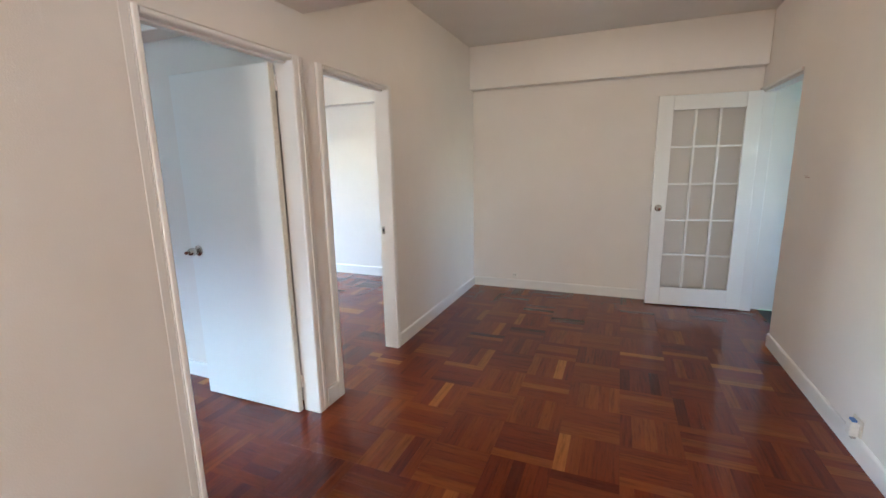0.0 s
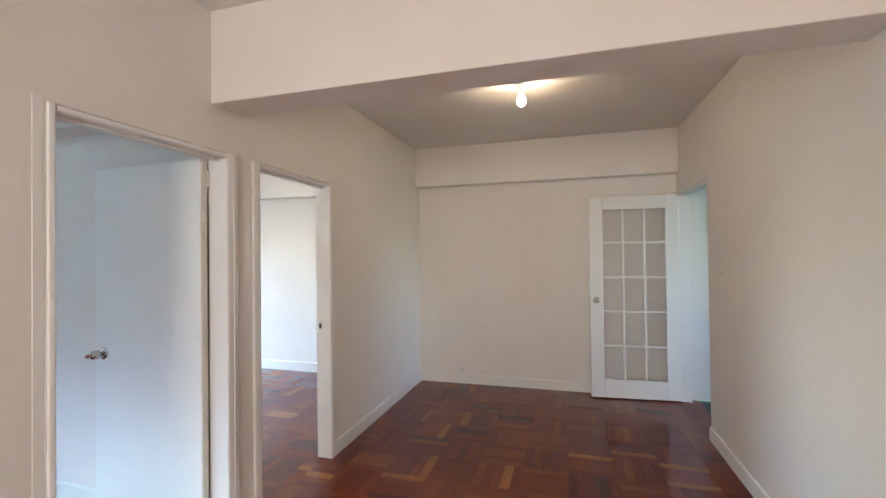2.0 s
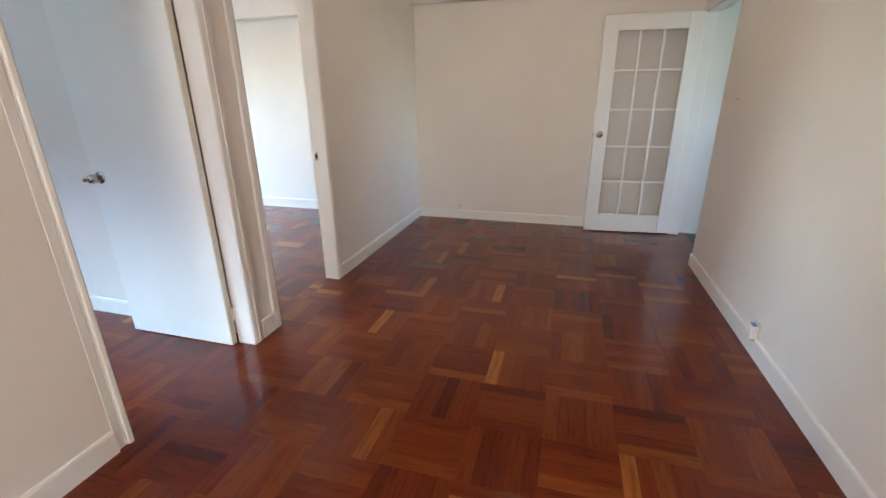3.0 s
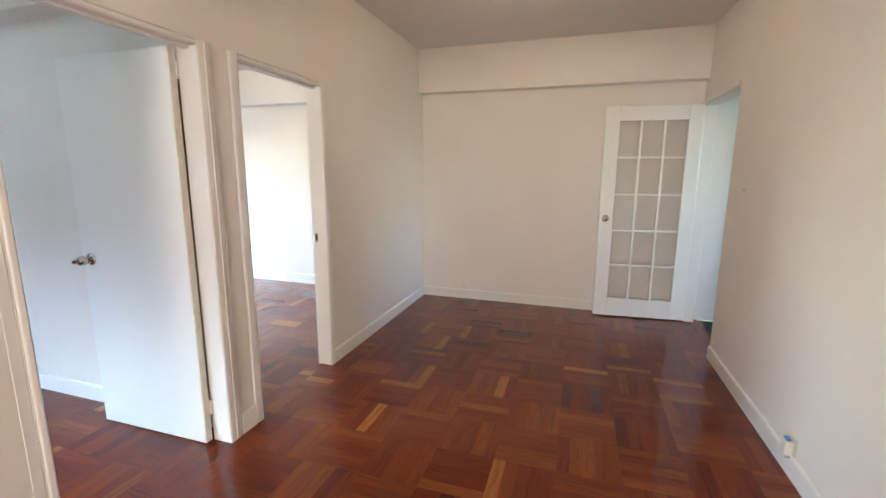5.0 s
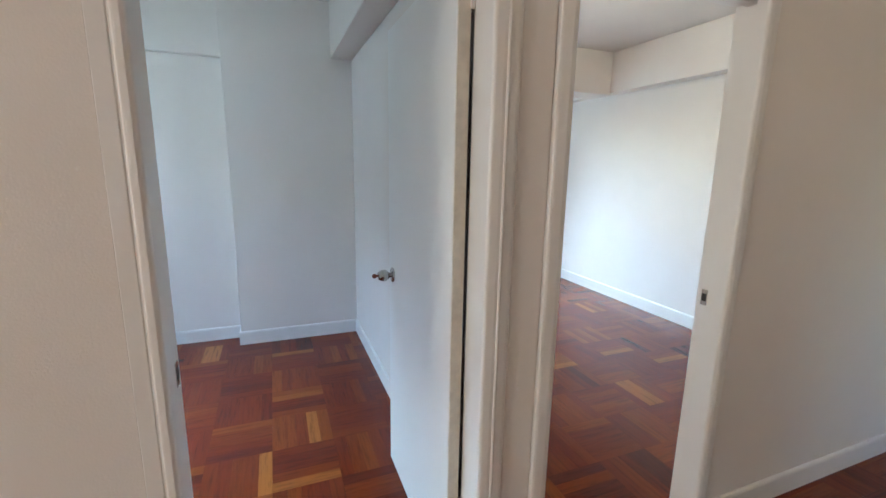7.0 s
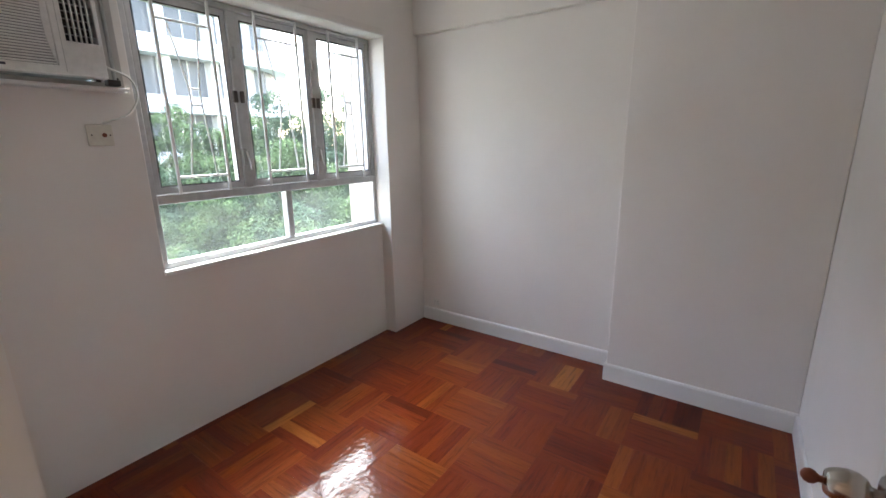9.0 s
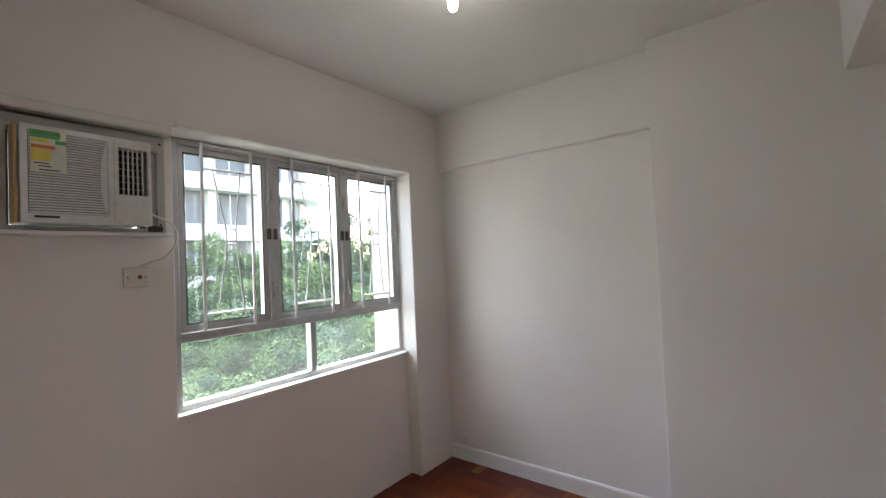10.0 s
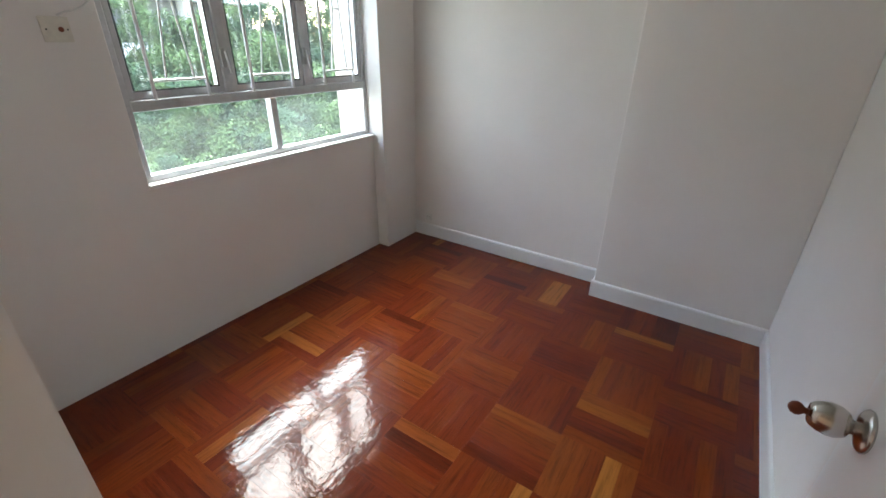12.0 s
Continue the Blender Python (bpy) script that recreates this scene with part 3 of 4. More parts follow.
def grille(parent, x0, x1):
    """A white security grille: two uprights, two rails and a broken V between."""
    y, r = -0.522, 0.006
    a, c = x0 + 0.097, x1 - 0.10
    p = lambda u, z: (a + u * (c - a), y, z)
    for n, s, e, rr in (("upright", p(0, 1.225), p(0, 2.135), 0.0085), ("upright", p(1, 1.225), p(1, 2.135), 0.0085), ("rail", p(0, 2.01), p(1, 2.01), r),
                        ("rail", p(0, 1.305), p(1, 1.305), r), ("rail", p(0, 2.128), p(1, 2.128), r), ("stay", p(0.36, 1.72), p(0.56, 1.72), 0.0045), ("stay", p(0.35, 1.645), p(0.55, 1.645), 0.0045),
                        ("stay", p(0.80, 2.01), p(0.56, 1.72), 0.0045), ("stay", p(0.24, 2.01), p(0.36, 1.72), 0.0045), ("stay", p(0.56, 1.72), p(0.55, 1.645), 0.0045), ("stay", p(0.36, 1.72), p(0.35, 1.645), 0.0045), ("stay", p(0.55, 1.645), p(0.75, 1.305), 0.0045), ("stay", p(0.35, 1.645), p(0.23, 1.305), 0.0045)):
        part(n, rod(s, e, rr, 8), M_BAR, parent)


for i, (a, c) in enumerate(((-1.366, WX[1] - 0.036), (-1.867, -1.413), (WX[0] + 0.03, -1.912))):
    cs = part("casement", solid([(a + 0.002, c - 0.002, -0.59, -0.545, TR1 + 0.002, WZ[1] - 0.032)], [(a + 0.027, c - 0.027, -1, 0, TR1 + 0.034, WZ[1] - 0.064)], 0.003), M_ALU, win, "grey aluminium casement")
    part("pane", box(a + 0.027, c - 0.027, -0.569, -0.565, TR1 + 0.034, WZ[1] - 0.064), M_GLASS, cs, "clear glass pane").visible_shadow = False
    part("gasket", solid([(a + 0.026, c - 0.026, -0.5448, -0.5430, TR1 + 0.033, WZ[1] - 0.063)], [(a + 0.032, c - 0.032, -1, 0, TR1 + 0.040, WZ[1] - 0.070)]), M_DARK, cs, "black rubber gasket")
    for hx, zz in ((a - 0.012, 1.39),) if i < 2 else ():
        hd = part("handle", box(hx - 0.012, hx + 0.012, -0.545, -0.525, zz - 0.045, zz + 0.045, 0.005, 2), M_ACGREY, win, "grey metal casement handle")
        part("lever", rod((hx - 0.010, -0.516, zz + 0.03), (hx - 0.014, -0.500, zz - 0.065), 0.007, 10, 0.006), M_ACGREY, hd)
        part("peg", box(hx - 0.008, hx + 0.010, -0.536, -0.520, 1.885, 1.945, 0.004, 2), M_ACGREY, win, "small grey casement peg")
    for zz in (1.70,):
        if i < 2:
            part("catch", box(a - 0.010, a + 0.014, -0.535, -0.522, zz - 0.03, zz + 0.03, 0.003), M_CATCH, win, "brown metal catch")
            part("catch", box(a - 0.048, a - 0.026, -0.535, -0.522, zz - 0.03, zz + 0.03, 0.003), M_CATCH, win, "brown metal catch")
    grille(cs, a, c)
part("head_strip", box(WX[0] - 0.004, WX[1] + 0.014, COL_Y + 0.0005, COL_Y + 0.009, WZ[1] + 0.010, WZ[1] + 0.046, 0.002), M_WALL, win, "thin painted strip over the window")
part("sill", box(WX[0] - 0.004, WX[1] + 0.006, -0.54, -0.478, WZ[0] - 0.016, WZ[0] + 0.004, 0.004, 2), M_TRIM, win, "white painted window sill")
part("curtain_track", box(WX[0] + 0.01, -0.86, COL_Y + 0.001, COL_Y + 0.012, 2.147, 2.160, 0.002), M_TRIM, win, "thin white curtain track")


# ---- ceiling lamps ----
def bare_lamp(x, y, h, bulb, tube, label):
    th = thing("ceiling_lamp", (x, y, h), label, "lamp", "bare ceiling lamps")
    down = Matrix.Translation((x, y, h)) @ Matrix.Rotation(math.pi, 4, "X")
    smooth(part("base_plate", lathe([(0.001, 0.0), (0.048, 0.0), (0.050, 0.006), (0.046, 0.016), (0.034, 0.024), (0.001, 0.025)], down, 24), M_PLASTIC, th, "white plastic ceiling rose"))
    smooth(part("holder", lathe([(0.001, 0.024), (0.021, 0.024), (0.022, 0.05), (0.025, 0.052), (0.025, 0.062), (0.020, 0.066), (0.019, 0.085), (0.001, 0.085)], down), M_PLASTIC, th, "white lamp holder"))
    prof = [(0.001, 0.085), (0.017, 0.086), (0.018, 0.10), (0.0185, 0.16), (0.015, 0.172), (0.008, 0.178), (0.001, 0.179)] if tube else \
           [(0.001, 0.085), (0.013, 0.086), (0.016, 0.10), (0.026, 0.12), (0.031, 0.142), (0.029, 0.158), (0.020, 0.172), (0.008, 0.178), (0.001, 0.179)]
    smooth(part("bulb", lathe(prof, down), bulb, th, "lit white bulb"))
    return th


bare_lamp(1.395, 3.25, HALL_H, M_BULB_WARM, False, "bare lit round bulb in a white ceiling holder")
bare_lamp(-1.43, 0.715, ROOM_H, M_BULB_COOL, True, "bare lit tube bulb in a white ceiling holder")
bare_lamp(-1.24, 3.47, ROOM_H, M_BULB_FAR, False, "small bare lit bulb in a white ceiling holder")


# ---- parquet floors ----
CELL, FING, GY = 0.305, 5, 2.90


def finger_data(L, W):
    """A finger along x: sides, a small chamfer and the top."""
    g, c = 0.0001, 0.0002
    X, Y = L / 2 - g, W / 2 - g
    v = [(sx * X, sy * Y, -0.012) for sx, sy in ((-1, -1), (1, -1), (1, 1), (-1, 1))]
    v += [(sx * X, sy * Y, -0.0002) for sx, sy in ((-1, -1), (1, -1), (1, 1), (-1, 1))]
    v += [(sx * (X - c), sy * (Y - c), 0.0) for sx, sy in ((-1, -1), (1, -1), (1, 1), (-1, 1))]
    f = [(8, 9, 10, 11)]
    for k in range(4):
        j = (k + 1) % 4
        f += [(k, j, j + 4, k + 4), (k + 4, j + 4, j + 8, k + 8)]
    return v, f


def add_uv(me):
    uv = me.uv_layers.new(name="UVMap")
    return uv


def parquet_floor(name, x0, x1, y0, y1, near, label, GX=1.376, woods=M_PARQ, rest=M_PARQ_REST, light=(), pale=()):
    """Basket-weave parquet: single fingers inside near, the rest as one joined part; some blocks take a lighter tone,
    some fingers a pale one.
    """
    floor = structure(name, box(x0, x1, y0, y1, -0.10, -0.011), M_SUB, label, "floor")
    W = CELL / FING
    shared, joined = {}, ([], [], [])
    rng = random.Random(name)
    for i in range(math.floor((x0 - GX) / CELL), math.ceil((x1 - GX) / CELL)):
        for j in range(math.floor((y0 - GY) / CELL), math.ceil((y1 - GY) / CELL)):
            across = (i + j) % 2 == 0
            cx, cy = GX + (i + 0.5) * CELL, GY + (j + 0.5) * CELL
            for k in range(FING):
                o = (k + 0.5) * W - CELL / 2
                a = [cx - CELL / 2, cx + CELL / 2, cy + o - W / 2, cy + o + W / 2] if across else [cx + o - W / 2, cx + o + W / 2, cy - CELL / 2, cy + CELL / 2]
                a = [max(a[0], x0), min(a[1], x1), max(a[2], y0), min(a[3], y1)]
                lx, ly = a[1] - a[0], a[3] - a[2]
                if lx < 0.004 or ly < 0.004:
                    continue
                L, B = (lx, ly) if across else (ly, lx)
                mx, my = (a[0] + a[1]) / 2, (a[2] + a[3]) / 2
                tilt = pose(mx, my, rng.uniform(-0.0001, 0.0001), rng.gauss(0, 0.010), rng.gauss(0, 0.004), (0 if across else 90) + rng.choice((0, 180)))
                wood = woods[2 if (i, j, k) in pale else 1 if (i, j) in light else 0]
                key = (round(L, 4), round(B, 4), wood.name)
                if near[0] <= mx <= near[1] and near[2] <= my <= near[3]:
                    if key not in shared:
                        v, f = finger_data(L, B)
                        me = bpy.data.meshes.new("parquet_finger")
                        me.from_pydata(v, [], f)
                        me.materials.append(wood)
                        uv = add_uv(me)
                        for lp in me.loops:
                            co = me.vertices[lp.vertex_index].co
                            uv.data[lp.index].uv = (co.x, co.y)
                        shared[key] = me
                    ob = new("parquet_finger", shared[key])
                    ob.parent = floor
                    ob.matrix_basis = tilt
                else:
                    v, f = finger_data(L, B)
                    n = len(joined[0])
                    joined[0].extend(tuple(tilt @ Vector(q)) for q in v)
                    joined[1].extend(tuple(n + q for q in ff) for ff in f)
                    joined[2].extend(v[q][:2] for ff in f for q in ff)
    if joined[0]:
        me = bpy.data.meshes.new("parquet_rest")
        me.from_pydata(joined[0], [], joined[1])
        me.materials.append(rest)
        uv = add_uv(me)
        uv.data.foreach_set("uv", np.array(joined[2], dtype=np.float32).ravel())
        ob = new("parquet_rest", me)
        ob.parent = floor
        tagged(ob, "more fingers of the same varnished parquet", "", "", "stuff")
    return floor


def floors():
    lab = "glossy varnished reddish-brown basket-weave parquet floor"
    parquet_floor("floor", -WALL / 2, HALL_W + 0.16, HALL_S, HALL_N, (0.2, 2.6, 1.35, 3.75), lab,
                  light={(0, 0), (0, 2), (1, -1), (0, -2), (1, -3), (-2, -4), (-2, -2)},
                  pale={(-1, -1, 2), (-2, -2, 4), (-3, -1, 4), (0, -2, 0), (-1, -3, 0), (-2, -4, 0), (-1, -5, 0), (-3, -4, 2), (-3, -4, 0), (-2, -5, 3),
                        (1, -3, 0), (1, -2, 2), (2, -2, 0), (2, -4, 0), (1, -5, 1), (2, 1, 1), (3, 1, 0), (-3, 1, 3), (3, -3, 1)})
    parquet_floor("floor_bedroom", ROOM_W, -WALL / 2, WIN_Y, PART[0], (-2.5, -0.5, -0.25, 1.75), lab, BED_GX, M_PARQ_BED, M_PARQ_BED_REST,
                  light={(-11, -8), (-10, -7), (-9, -8)},
                  pale={(-12, -9, 0), (-11, -8, 0), (-9, -8, 0), (-9, -6, 0), (-9, -5, 1), (-13, -10, 4), (-10, -9, 2), (-10, -7, 1), (-8, -7, 0), (-12, -7, 0), (-10, -5, 0), (-8, -10, 4)})
    parquet_floor("floor_far_bedroom", -4.25, -WALL / 2, PART[1], HALL_N, (-2.4, -0.1, 2.4, 5.0), lab)
    structure("floor_kitchen", box(HALL_W + 0.16, 5.4, 3.2, HALL_N, -0.1, -0.002), M_SUB, "dark floor beyond the doorway", "floor")


# ---- air conditioner in the wall ----
def air_conditioner():
    x0, x1, z0, z1, yf = -0.752, -0.366, 1.706, 2.045, -0.343
    th = thing("air_conditioner", ((x0 + x1) / 2, -0.45, z0), "white window air conditioner with louvred front in the wall", "air conditioner")
    part("casing", box(x0 + 0.012, x1 - 0.012, -0.95, yf - 0.05, z0 + 0.008, z1 - 0.008, 0.004), M_ACGREY, th, "grey metal casing")
    gx0, gx1, gz0, gz1 = -0.738, -0.643, 1.825, 2.006
    lx0, lx1, lz0, lz1 = -0.606, -0.386, 1.738, 2.022
    front = part("front_panel", solid([(x0, x1, yf - 0.05, yf, z0, z1)], [(gx0, gx1, yf - 0.045, 0, gz0, gz1), (lx0, lx1, yf - 0.010, 0, lz0, lz1)], 0.004), M_AC, th, "white moulded plastic front")
    # near-black sheet paints the shade in the outlet's depth
    part("grille_back", box(gx0 + 0.0005, gx1 - 0.0005, yf - 0.0445, yf - 0.041, gz0 + 0.0005, gz1 - 0.0005), M_DARK, front, "dark sheet painted as shade inside the air outlet")
    n = 30
    for k in range(n):
        z = lz0 + (k + 0.5) * (lz1 - lz0) / n
        bow = 0.022 * (2 * (k + 0.5) / n - 1) ** 2
        part("louvre", box(lx0 + 0.022 - bow, lx1 - 0.002, yf - 0.009, yf - 0.0015, z - 0.0030, z + 0.0030), M_AC, front)
    # the shade between the louvres is put into this sheet's dark colour
    part("louvre_back", box(lx0 + 0.0005, lx1 - 0.0005, yf - 0.0098, yf - 0.0092, lz0 + 0.0005, lz1 - 0.0005), M_LOUVRE_SHADE, front, "dark grey sheet painted as shade behind the louvres")
    bm = bmesh.new()
    rim = [(lx0 + 0.0006 + 0.021 * (1 - (k / 8 - 1) ** 2), lz0 + 0.001 + (lz1 - lz0 - 0.002) * k / 16) for k in range(17)]
    near = [bm.verts.new((x, yf - 0.0012, z)) for x, z in rim]
    deep = [bm.verts.new((x, yf - 0.0090, z)) for x, z in rim]
    bm.faces.new(near)
    for k in range(17):
        j = (k + 1) % 17
        bm.faces.new((near[k], near[j], deep[j], deep[k]))
    bmesh.ops.recalc_face_normals(bm, faces=bm.faces[:])
    part("curved_edge", bm, M_AC, front)
    for k in range(5):
        x = gx0 + (k + 1) * (gx1 - gx0) / 6
        part("vane", box(x - 0.0019, x + 0.0019, yf - 0.016, yf - 0.004, gz0, gz1), M_AC, front)
    for k in range(6):
        z = gz0 + (k + 1) * (gz1 - gz0) / 7
        part("vane", box(gx0, gx1, yf - 0.030, yf - 0.018, z - 0.0010, z + 0.0010), M_ACGREY, front)
    part("seam", box(-0.6275, -0.6262, yf + 0.0003, yf + 0.0008, z0 + 0.012, z1 - 0.012), M_ACGREY, front)
    part("maker_mark", box(-0.466, -0.400, yf + 0.0003, yf + 0.0012, 1.722, 1.730), M_INK, front, "small dark maker's mark")
    # energy label
    s = part("energy_label", box(-0.487, -0.392, yf + 0.0003, yf + 0.0009, 1.880, 2.030), M_STICKER, front, "cream paper energy label")
    y = yf + 0.0010
    part("band", box(-0.470, -0.392, y, y + 0.0004, 2.000, 2.028), M_GREEN, s, "pale green heading band")
    part("band", box(-0.487, -0.457, y, y + 0.0004, 1.983, 1.997), M_GREEN, s, "green grade arrow")
    part("band", box(-0.440, -0.394, y, y + 0.0004, 1.985, 1.997), M_YELLOW, s, "yellow band")
    part("band", box(-0.456, -0.394, y, y + 0.0004, 1.963, 1.976), M_RED, s, "orange band")
    part("band", box(-0.446, -0.394, y, y + 0.0004, 1.920, 1.960), M_YELLOW, s, "pale yellow band")
    for z, a, c in ((1.912, -0.440, -0.400), (1.902, -0.446, -0.412), (1.889, -0.468, -0.414)):
        part("text_bar", box(a, c, y, y + 0.0004, z - 0.002, z + 0.002), M_INK, s)
    cu = bpy.data.curves.new("label_text", "FONT")
    cu.body, cu.size, cu.align_x, cu.extrude = "ENERGY LABEL", 0.0115, "CENTER", 0.0002
    cu.materials.append(M_INK)
    t = new("label_text", cu)
    t.parent = s
    t.matrix_parent_inverse = world_of(s).inverted()
    t.matrix_basis = pose(-0.437, y + 0.0006, 2.013, 90, 0, 180)
    return th


air_conditioner()
sr = thing("air_conditioner_surround", (-0.555, -0.5, AZ[0]), "grey painted timber surround round the air conditioner", "frame")
part("board", solid([(AX[0] + 0.002, AX[1] - 0.002, -0.50, -0.44, AZ[0] + 0.002, AZ[1] - 0.002)], [(-0.775, -0.345, -1, 0, 1.703, 2.052)], 0.002), M_GREYBOARD, sr)
# added dark sheet: closes the gap and paints its recess shade
part("board", solid([(AX[0] + 0.002, AX[1] - 0.002, -0.56, -0.505, AZ[0] + 0.002, AZ[1] - 0.002)], [(-0.760, -0.358, -1, 0, 1.7035, 2.049)], 0.002), M_DARK, sr, "dark sheet painted as shade in the gap round the casing")
part("batten", box(-0.362, -0.350, -0.44, -0.352, 1.704, 2.046, 0.002), M_WOODRAW, sr, "raw wood batten")
part("ledge", box(AX[0] - 0.01, AX[1] + 0.01, WIN_Y + 0.001, -0.425, AZ[0] - 0.014, AZ[0] + 0.001, 0.003), M_TRIM, sr, "white painted ledge")
part("lintel_strip", box(AX[0] - 0.02, -WALL - 0.01, COL_Y - 0.07, COL_Y - 0.004, 2.112, 2.160, 0.006), M_WALL, sr, "painted lintel strip")
for x, z in ((-0.815, 2.07), (-0.297, 2.07), (-0.812, 1.72)):
    part("screw", rod((x, -0.44, z), (x, -0.437, z), 0.005, 10), M_DARK, sr)
part("conduit", rod((-0.80, -0.432, 1.71), (-0.80, -0.432, 2.03), 0.007), M_ACGREY, sr, "thin grey cable beside the casing")
part("bracket", box(-0.806, -0.778, -0.44, -0.425, 2.025, 2.035, 0.002), M_ACGREY, sr, "small grey bracket")
part("packing", box(-0.81, -0.765, -0.44, -0.40, 1.690, 1.712, 0.003), M_DARK, sr, "dark packing piece")


def wall_socket(name, at, out, w, h, label, holes, material=M_PLASTIC):
    """A socket plate; out is the yaw of its face."""
    th = thing(name, (0, 0, 0), label, "socket")
    pl = part("plate", box(-w / 2, w / 2, -0.009, -0.0005, -h / 2, h / 2, 0.003, 2), material, th)
    for u, z, r, mt in holes:
        part("hole", rod((u, -0.0088, z), (u, -0.0098, z), r, 12), mt, pl)
    th.matrix_basis = pose(*at, 0, 0, out)
    return th


cs = wall_socket("cable_outlet", (-0.733, WIN_Y, 1.50), 180, 0.09, 0.085, "aged cream cable outlet plate under the air conditioner", [(-0.03, 0, 0.003, M_DARK), (0.014, 0, 0.009, M_BRONZE), (0.034, 0, 0.003, M_DARK)], M_CREAM)
cab = bpy.data.curves.new("power_cable", "CURVE")
cab.dimensions, cab.bevel_depth, cab.bevel_resolution = "3D", 0.0042, 3
sp = cab.splines.new("BEZIER")
pts = ((-0.768, -0.41, 1.762), (-0.862, -0.420, 1.705), (-0.845, -0.44, 1.60), (-0.745, WIN_Y + 0.012, 1.546))
sp.bezier_points.add(len(pts) - 1)
for b, p in zip(sp.bezier_points, pts):
    b.co, b.handle_left_type, b.handle_right_type = p, "AUTO", "AUTO"
cab.materials.append(M_PLASTIC)
tagged(new("power_cable", cab), "thin white cable from the air conditioner to the outlet", "cable")

wall_socket("wall_socket", (0.509, HALL_N, 0.155), 0, 0.062, 0.062, "small white socket plate just above the baseboard", [(-0.01, 0.004, 0.004, M_DARK), (0.01, 0.004, 0.004, M_DARK)])
wall_socket("wall_socket", (ROOM_W, -0.27, 0.165), 90, 0.06, 0.06, "small white socket plate in the bedroom corner", [(-0.01, 0.004, 0.003, M_DARK), (0.01, 0.004, 0.003, M_DARK)])
ws = thing("wall_adapter", (HALL_W, 2.64, 0.14), "small white wall box with a blue button above the baseboard", "socket")
part("plate", box(HALL_W - 0.008, HALL_W - 0.0005, 2.585, 2.675, 0.108, 0.195, 0.002), M_CREAM, ws)
part("body", box(HALL_W - 0.045, HALL_W - 0.008, 2.598, 2.645, 0.106, 0.180, 0.005, 2), M_PLASTIC, ws)
part("button", box(HALL_W - 0.040, HALL_W - 0.018, 2.602, 2.638, 0.180, 0.192, 0.003), M_BLUE, ws, "dark blue cap")
part("plug", box(HALL_W - 0.035, HALL_W - 0.015, 2.60, 2.62, 0.094, 0.106, 0.002), M_ACGREY, ws)
mk = thing("wall_scar", (HALL_W, 3.70, 1.33), "faint pink scratch on the painted wall", "scratch")
part("scratch", box(HALL_W - 0.0012, HALL_W - 0.0002, 3.66, 3.735, 1.328, 1.333), plain("scar_paint", (0.50, 0.36, 0.33), 0.7), mk)
part("scratch", box(HALL_W - 0.0012, HALL_W - 0.0002, 3.69, 3.76, 1.338, 1.341), plain("scar_shade", (0.55, 0.45, 0.40), 0.7), mk)


# ---- outside ----
structure("ground", box(-900, 900, -900, 900, -10.0, -9.0), M_EARTH, "green overgrown ground below the windows", "ground")
structure("outer_wall_return", solid([(-3.6, -2.42, -0.86, WIN_Y - 0.1205, -9, 6)]), M_OUTWALL, "pale painted outer wall beside the window", "wall")


def leaf_cloud(rng, clumps, per, size, radius, height):
    """Many small folded leaves in clumps about an uneven crown."""
    v, f = [], []
    for _ in range(clumps):
        d = Vector((rng.gauss(0, 1), rng.gauss(0, 1), rng.gauss(0, 1))).normalized() * rng.uniform(0.45, 1.0)
        c = Vector((d.x * radius * rng.uniform(0.7, 1.1), d.y * radius * rng.uniform(0.7, 1.1), d.z * height))
        cr = rng.uniform(0.30, 0.80)
        for _ in range(per):
            o = Vector((rng.gauss(0, 1), rng.gauss(0, 1), rng.gauss(0.6, 0.8))).normalized() * cr * rng.uniform(0.6, 1.05)
            o.z *= 0.75
            face = (o / cr + Vector((rng.gauss(0, 0.35), rng.gauss(0, 0.35), 0.35 + rng.gauss(0, 0.35)))).normalized()
            q = face.to_track_quat("Z", "Y").to_matrix() @ Matrix.Rotation(rng.uniform(0, 6.28), 3, "Z")
            s = size * rng.uniform(0.6, 1.3)
            n = len(v)
            for p in ((-1, 0, 0.0), (0, -0.42, 0.12), (1, 0, -0.1), (0, 0.42, 0.12)):
                v.append(tuple(c + o + q @ (Vector(p) * s)))
            f += [(n, n + 1, n + 2), (n, n + 2, n + 3)]
    me = bpy.data.meshes.new("crown")
    me.from_pydata(v, [], f)
    return me


def tree(seed, material, h, radius, crown_h):
    rng = random.Random(seed)
    th = thing("tree", (0, 0, 0), "leafy green tree on the slope outside", "tree", "trees outside the window")
    bm = rod((0, 0, 0), (0.1, 0.05, h * 0.55), 0.17, 9, 0.10)
    rod((0.1, 0.05, h * 0.55), (0.0, 0.1, h * 0.85), 0.10, 7, 0.04, bm)
    part("trunk", bm, M_BARK, th, "grey-brown trunk")
    for k in range(6):
        a, z = k * 1.05 + rng.uniform(-0.3, 0.3), h * rng.uniform(0.45, 0.7)
        part("limb", rod((0.08, 0.05, z), (radius * 0.7 * math.cos(a), radius * 0.7 * math.sin(a), z + h * rng.uniform(0.12, 0.25)), 0.055, 6, 0.015), M_BARK, th)
    me = leaf_cloud(rng, 54, 540, 0.060, radius, crown_h)
    me.materials.append(material)
    cr = new("crown", me)
    cr.parent = th
    cr.location = (0, 0, h - crown_h * 0.9)
    return th


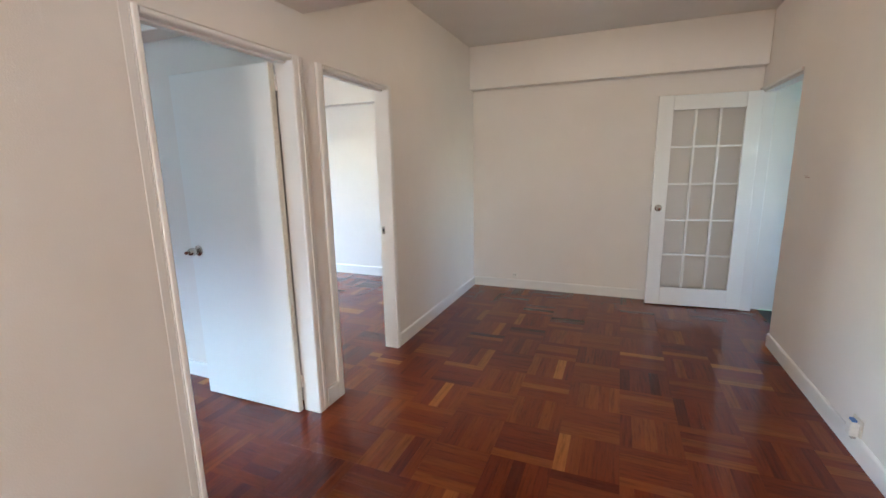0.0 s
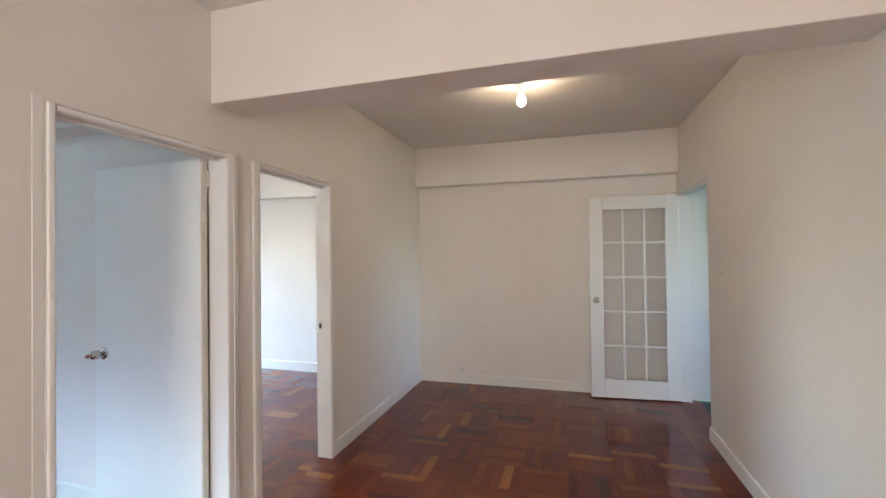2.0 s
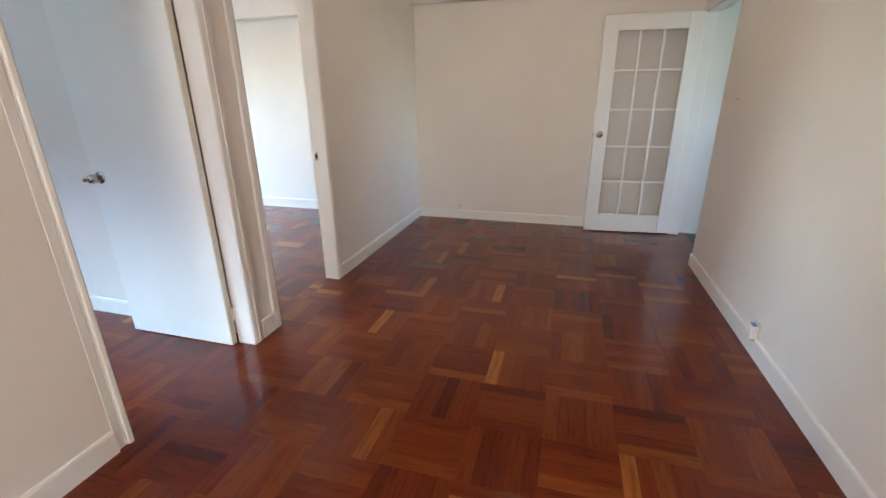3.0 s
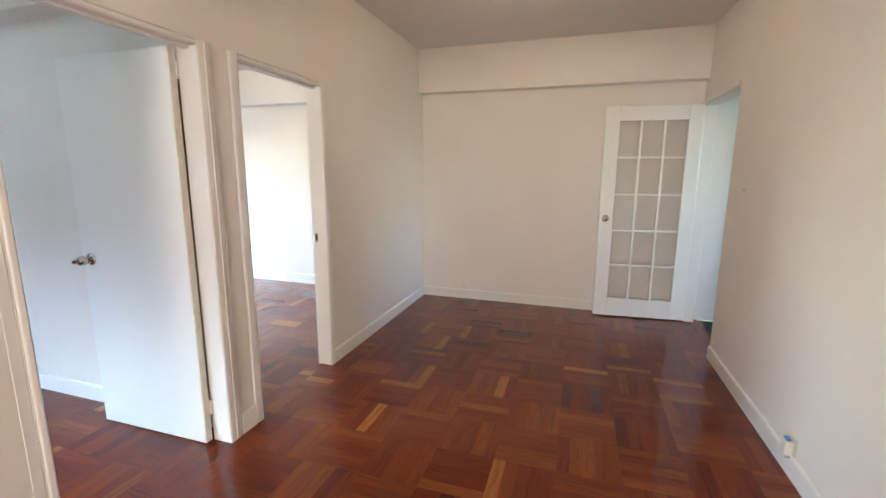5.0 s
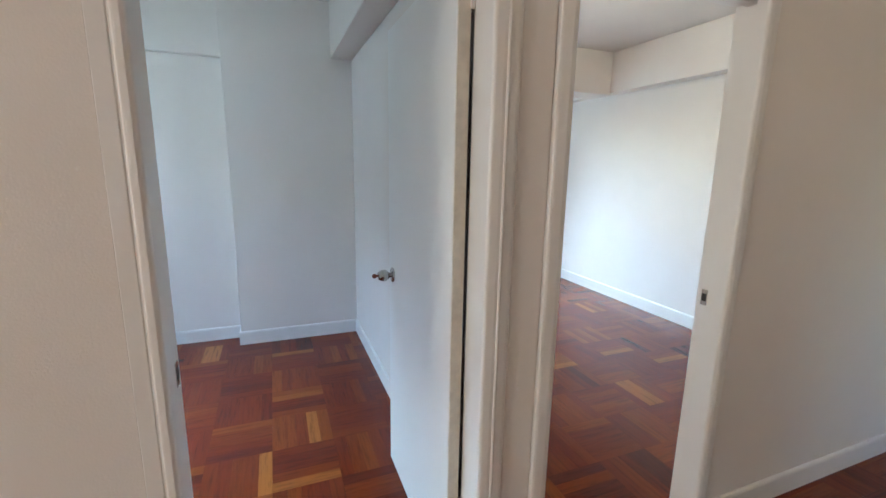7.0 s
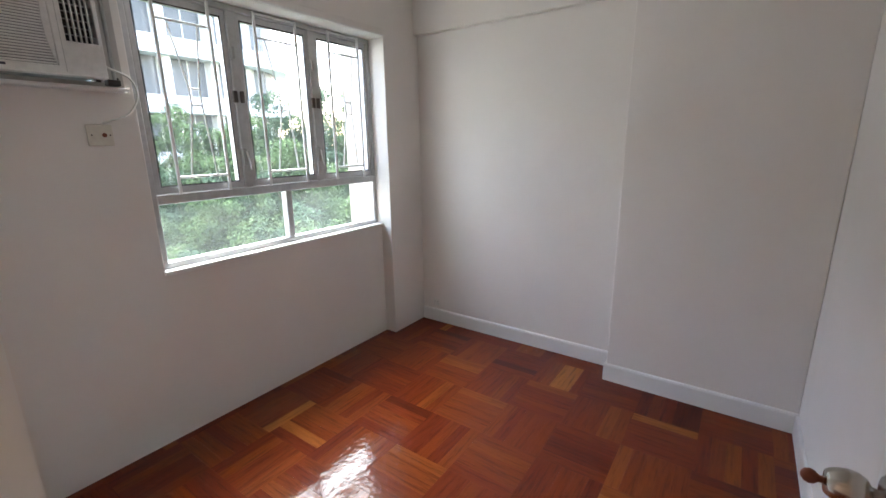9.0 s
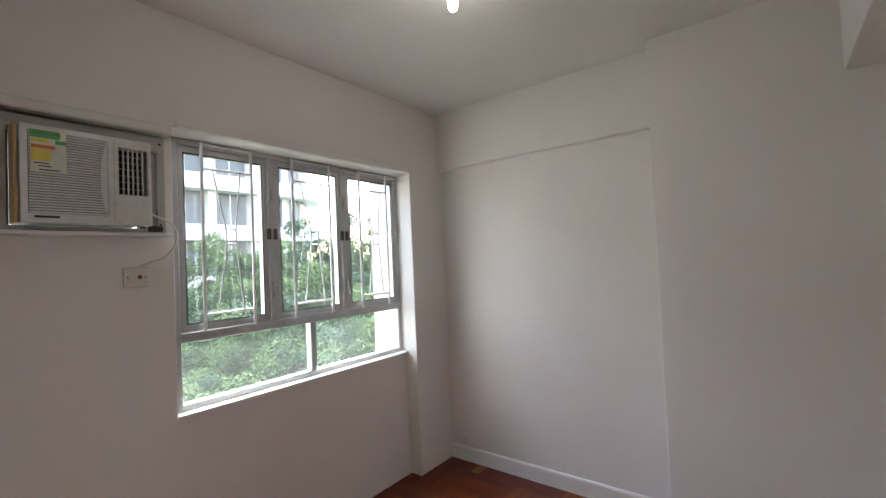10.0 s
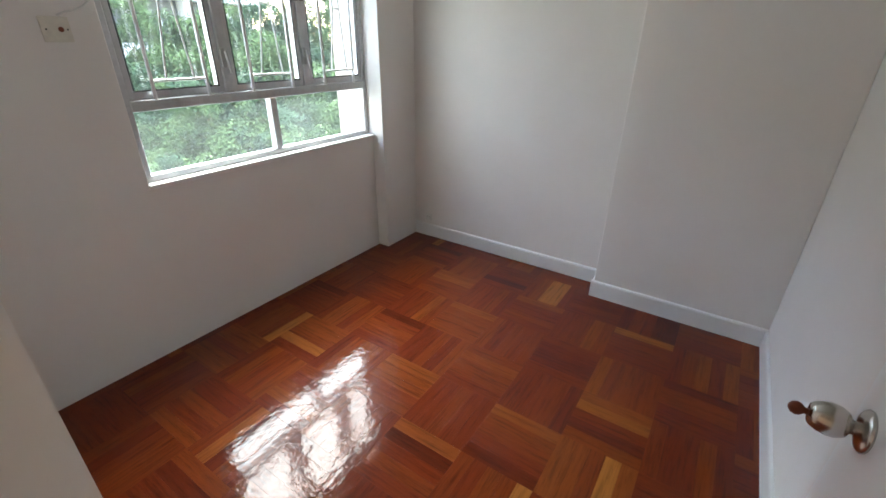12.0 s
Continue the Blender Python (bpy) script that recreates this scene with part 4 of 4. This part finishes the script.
rng = random.Random(7)
kinds = [tree(1, M_LEAF, 7.5, 2.2, 2.3), tree(2, M_LEAF2, 7.8, 2.0, 2.6), tree(3, M_LEAF, 7.0, 2.5, 2.0)]
spots = []
for d, n in ((9.5, 5), (12.5, 6), (15.5, 7), (18.5, 8), (21.5, 8), (25.0, 8)):
    for k in range(n):
        b = radians(122 + 48 * (k + 0.5 + rng.uniform(-0.25, 0.25)) / n)
        dd = d + rng.uniform(-1.0, 1.0)
        slope = np.interp(math.degrees(b), (130, 138, 142, 145, 149, 152, 156, 161, 170), (0.06, 0.07, 0.10, 0.12, 0.09, 0.05, 0.04, -0.03, -0.08)) - 0.02 * (25 - d)
        spots.append((-0.1 - dd * math.sin(b), 1.6 + dd * math.cos(b), 1.56 + dd * float(slope) + rng.uniform(-0.5, 0.3)))
for k, (x, y, top) in enumerate(spots):
    s = (top + 9.0) / 7.9
    m = pose(x, y, -9.0, 0, 0, rng.uniform(0, 360)) @ Matrix.Diagonal((0.75 + s * 0.3, 0.75 + s * 0.3, s, 1))
    if k < 3:
        kinds[k].matrix_basis = m
    else:
        copy_thing(kinds[k % 3], m)


def apartment_building():
    """White blocks with continuous parapets, dark glazing, and a rounded end."""
    th = thing("apartment_building", (-6, -32, -9), "white apartment building with dark window bands and a rounded corner", "building")
    x0, x1, y0 = -19.0, 22.0, -27.0
    r = 4.5
    cx, cy = x0, y0 - r
    def outline(off):
        pts = [(x1, y0 + off)]
        for k in range(0, 13):
            a = radians(90 + 15 * k)
            pts.append((cx + (r + off) * math.cos(a), cy + (r + off) * math.sin(a)))
        pts.append((x1, cy - r - off))
        return pts
    def prism(off, z0, z1):
        bm = bmesh.new()
        pts = outline(off)
        lo = [bm.verts.new((x, y, z0)) for x, y in pts]
        hi = [bm.verts.new((x, y, z1)) for x, y in pts]
        for k in range(len(pts)):
            j = (k + 1) % len(pts)
            bm.faces.new((lo[j], lo[k], hi[k], hi[j]))
        bm.faces.new(hi)
        bm.faces.new(list(reversed(lo)))
        bmesh.ops.recalc_face_normals(bm, faces=bm.faces[:])
        return bm
    part("wall", prism(-1.2, -9, 11.0), M_FACADE, th)
    for z0, z1 in [(3.5 + 3.3 * k, 4.5 + 3.3 * k) for k in range(-3, 2)]:
        part("parapet", prism(0.0, z0, z1), M_FACADE, th)
    part("roof", prism(0.3, 11.0, 11.5), M_FACADE, th)
    for z in (1.5, 4.8, 8.1):
        for k in range(9):
            a = x0 + 0.4 + k * 2.9
            w = part("window", box(a, a + 2.2, y0 - 1.2, y0 - 1.14, z - 0.3, z + 1.98), M_FGLASS, th, "dark glass window")
            part("mullion", box(a + 1.07, a + 1.13, y0 - 1.14, y0 - 1.10, z - 0.3, z + 1.98), M_FACADE, w)
        for k in range(5):
            t0 = 94 + 17 * k
            bm = bmesh.new()
            q = []
            for u in range(4):
                t = radians(t0 + 5 * u)
                q.append([bm.verts.new((cx + (r - 1.14) * math.cos(t), cy + (r - 1.14) * math.sin(t), zz)) for zz in (z - 0.3, z + 1.98)])
            for a, c in zip(q, q[1:]):
                bm.faces.new((a[0], c[0], c[1], a[1]))
            part("window", bm, M_FGLASS, th, "dark curved window")
    for k in range(8):
        part("pier", box(x0 + 2.7 + k * 2.9, x0 + 3.2 + k * 2.9, y0 - 1.15, y0 - 0.55, -9, 11.0), M_FACADE, th)


apartment_building()

floors()
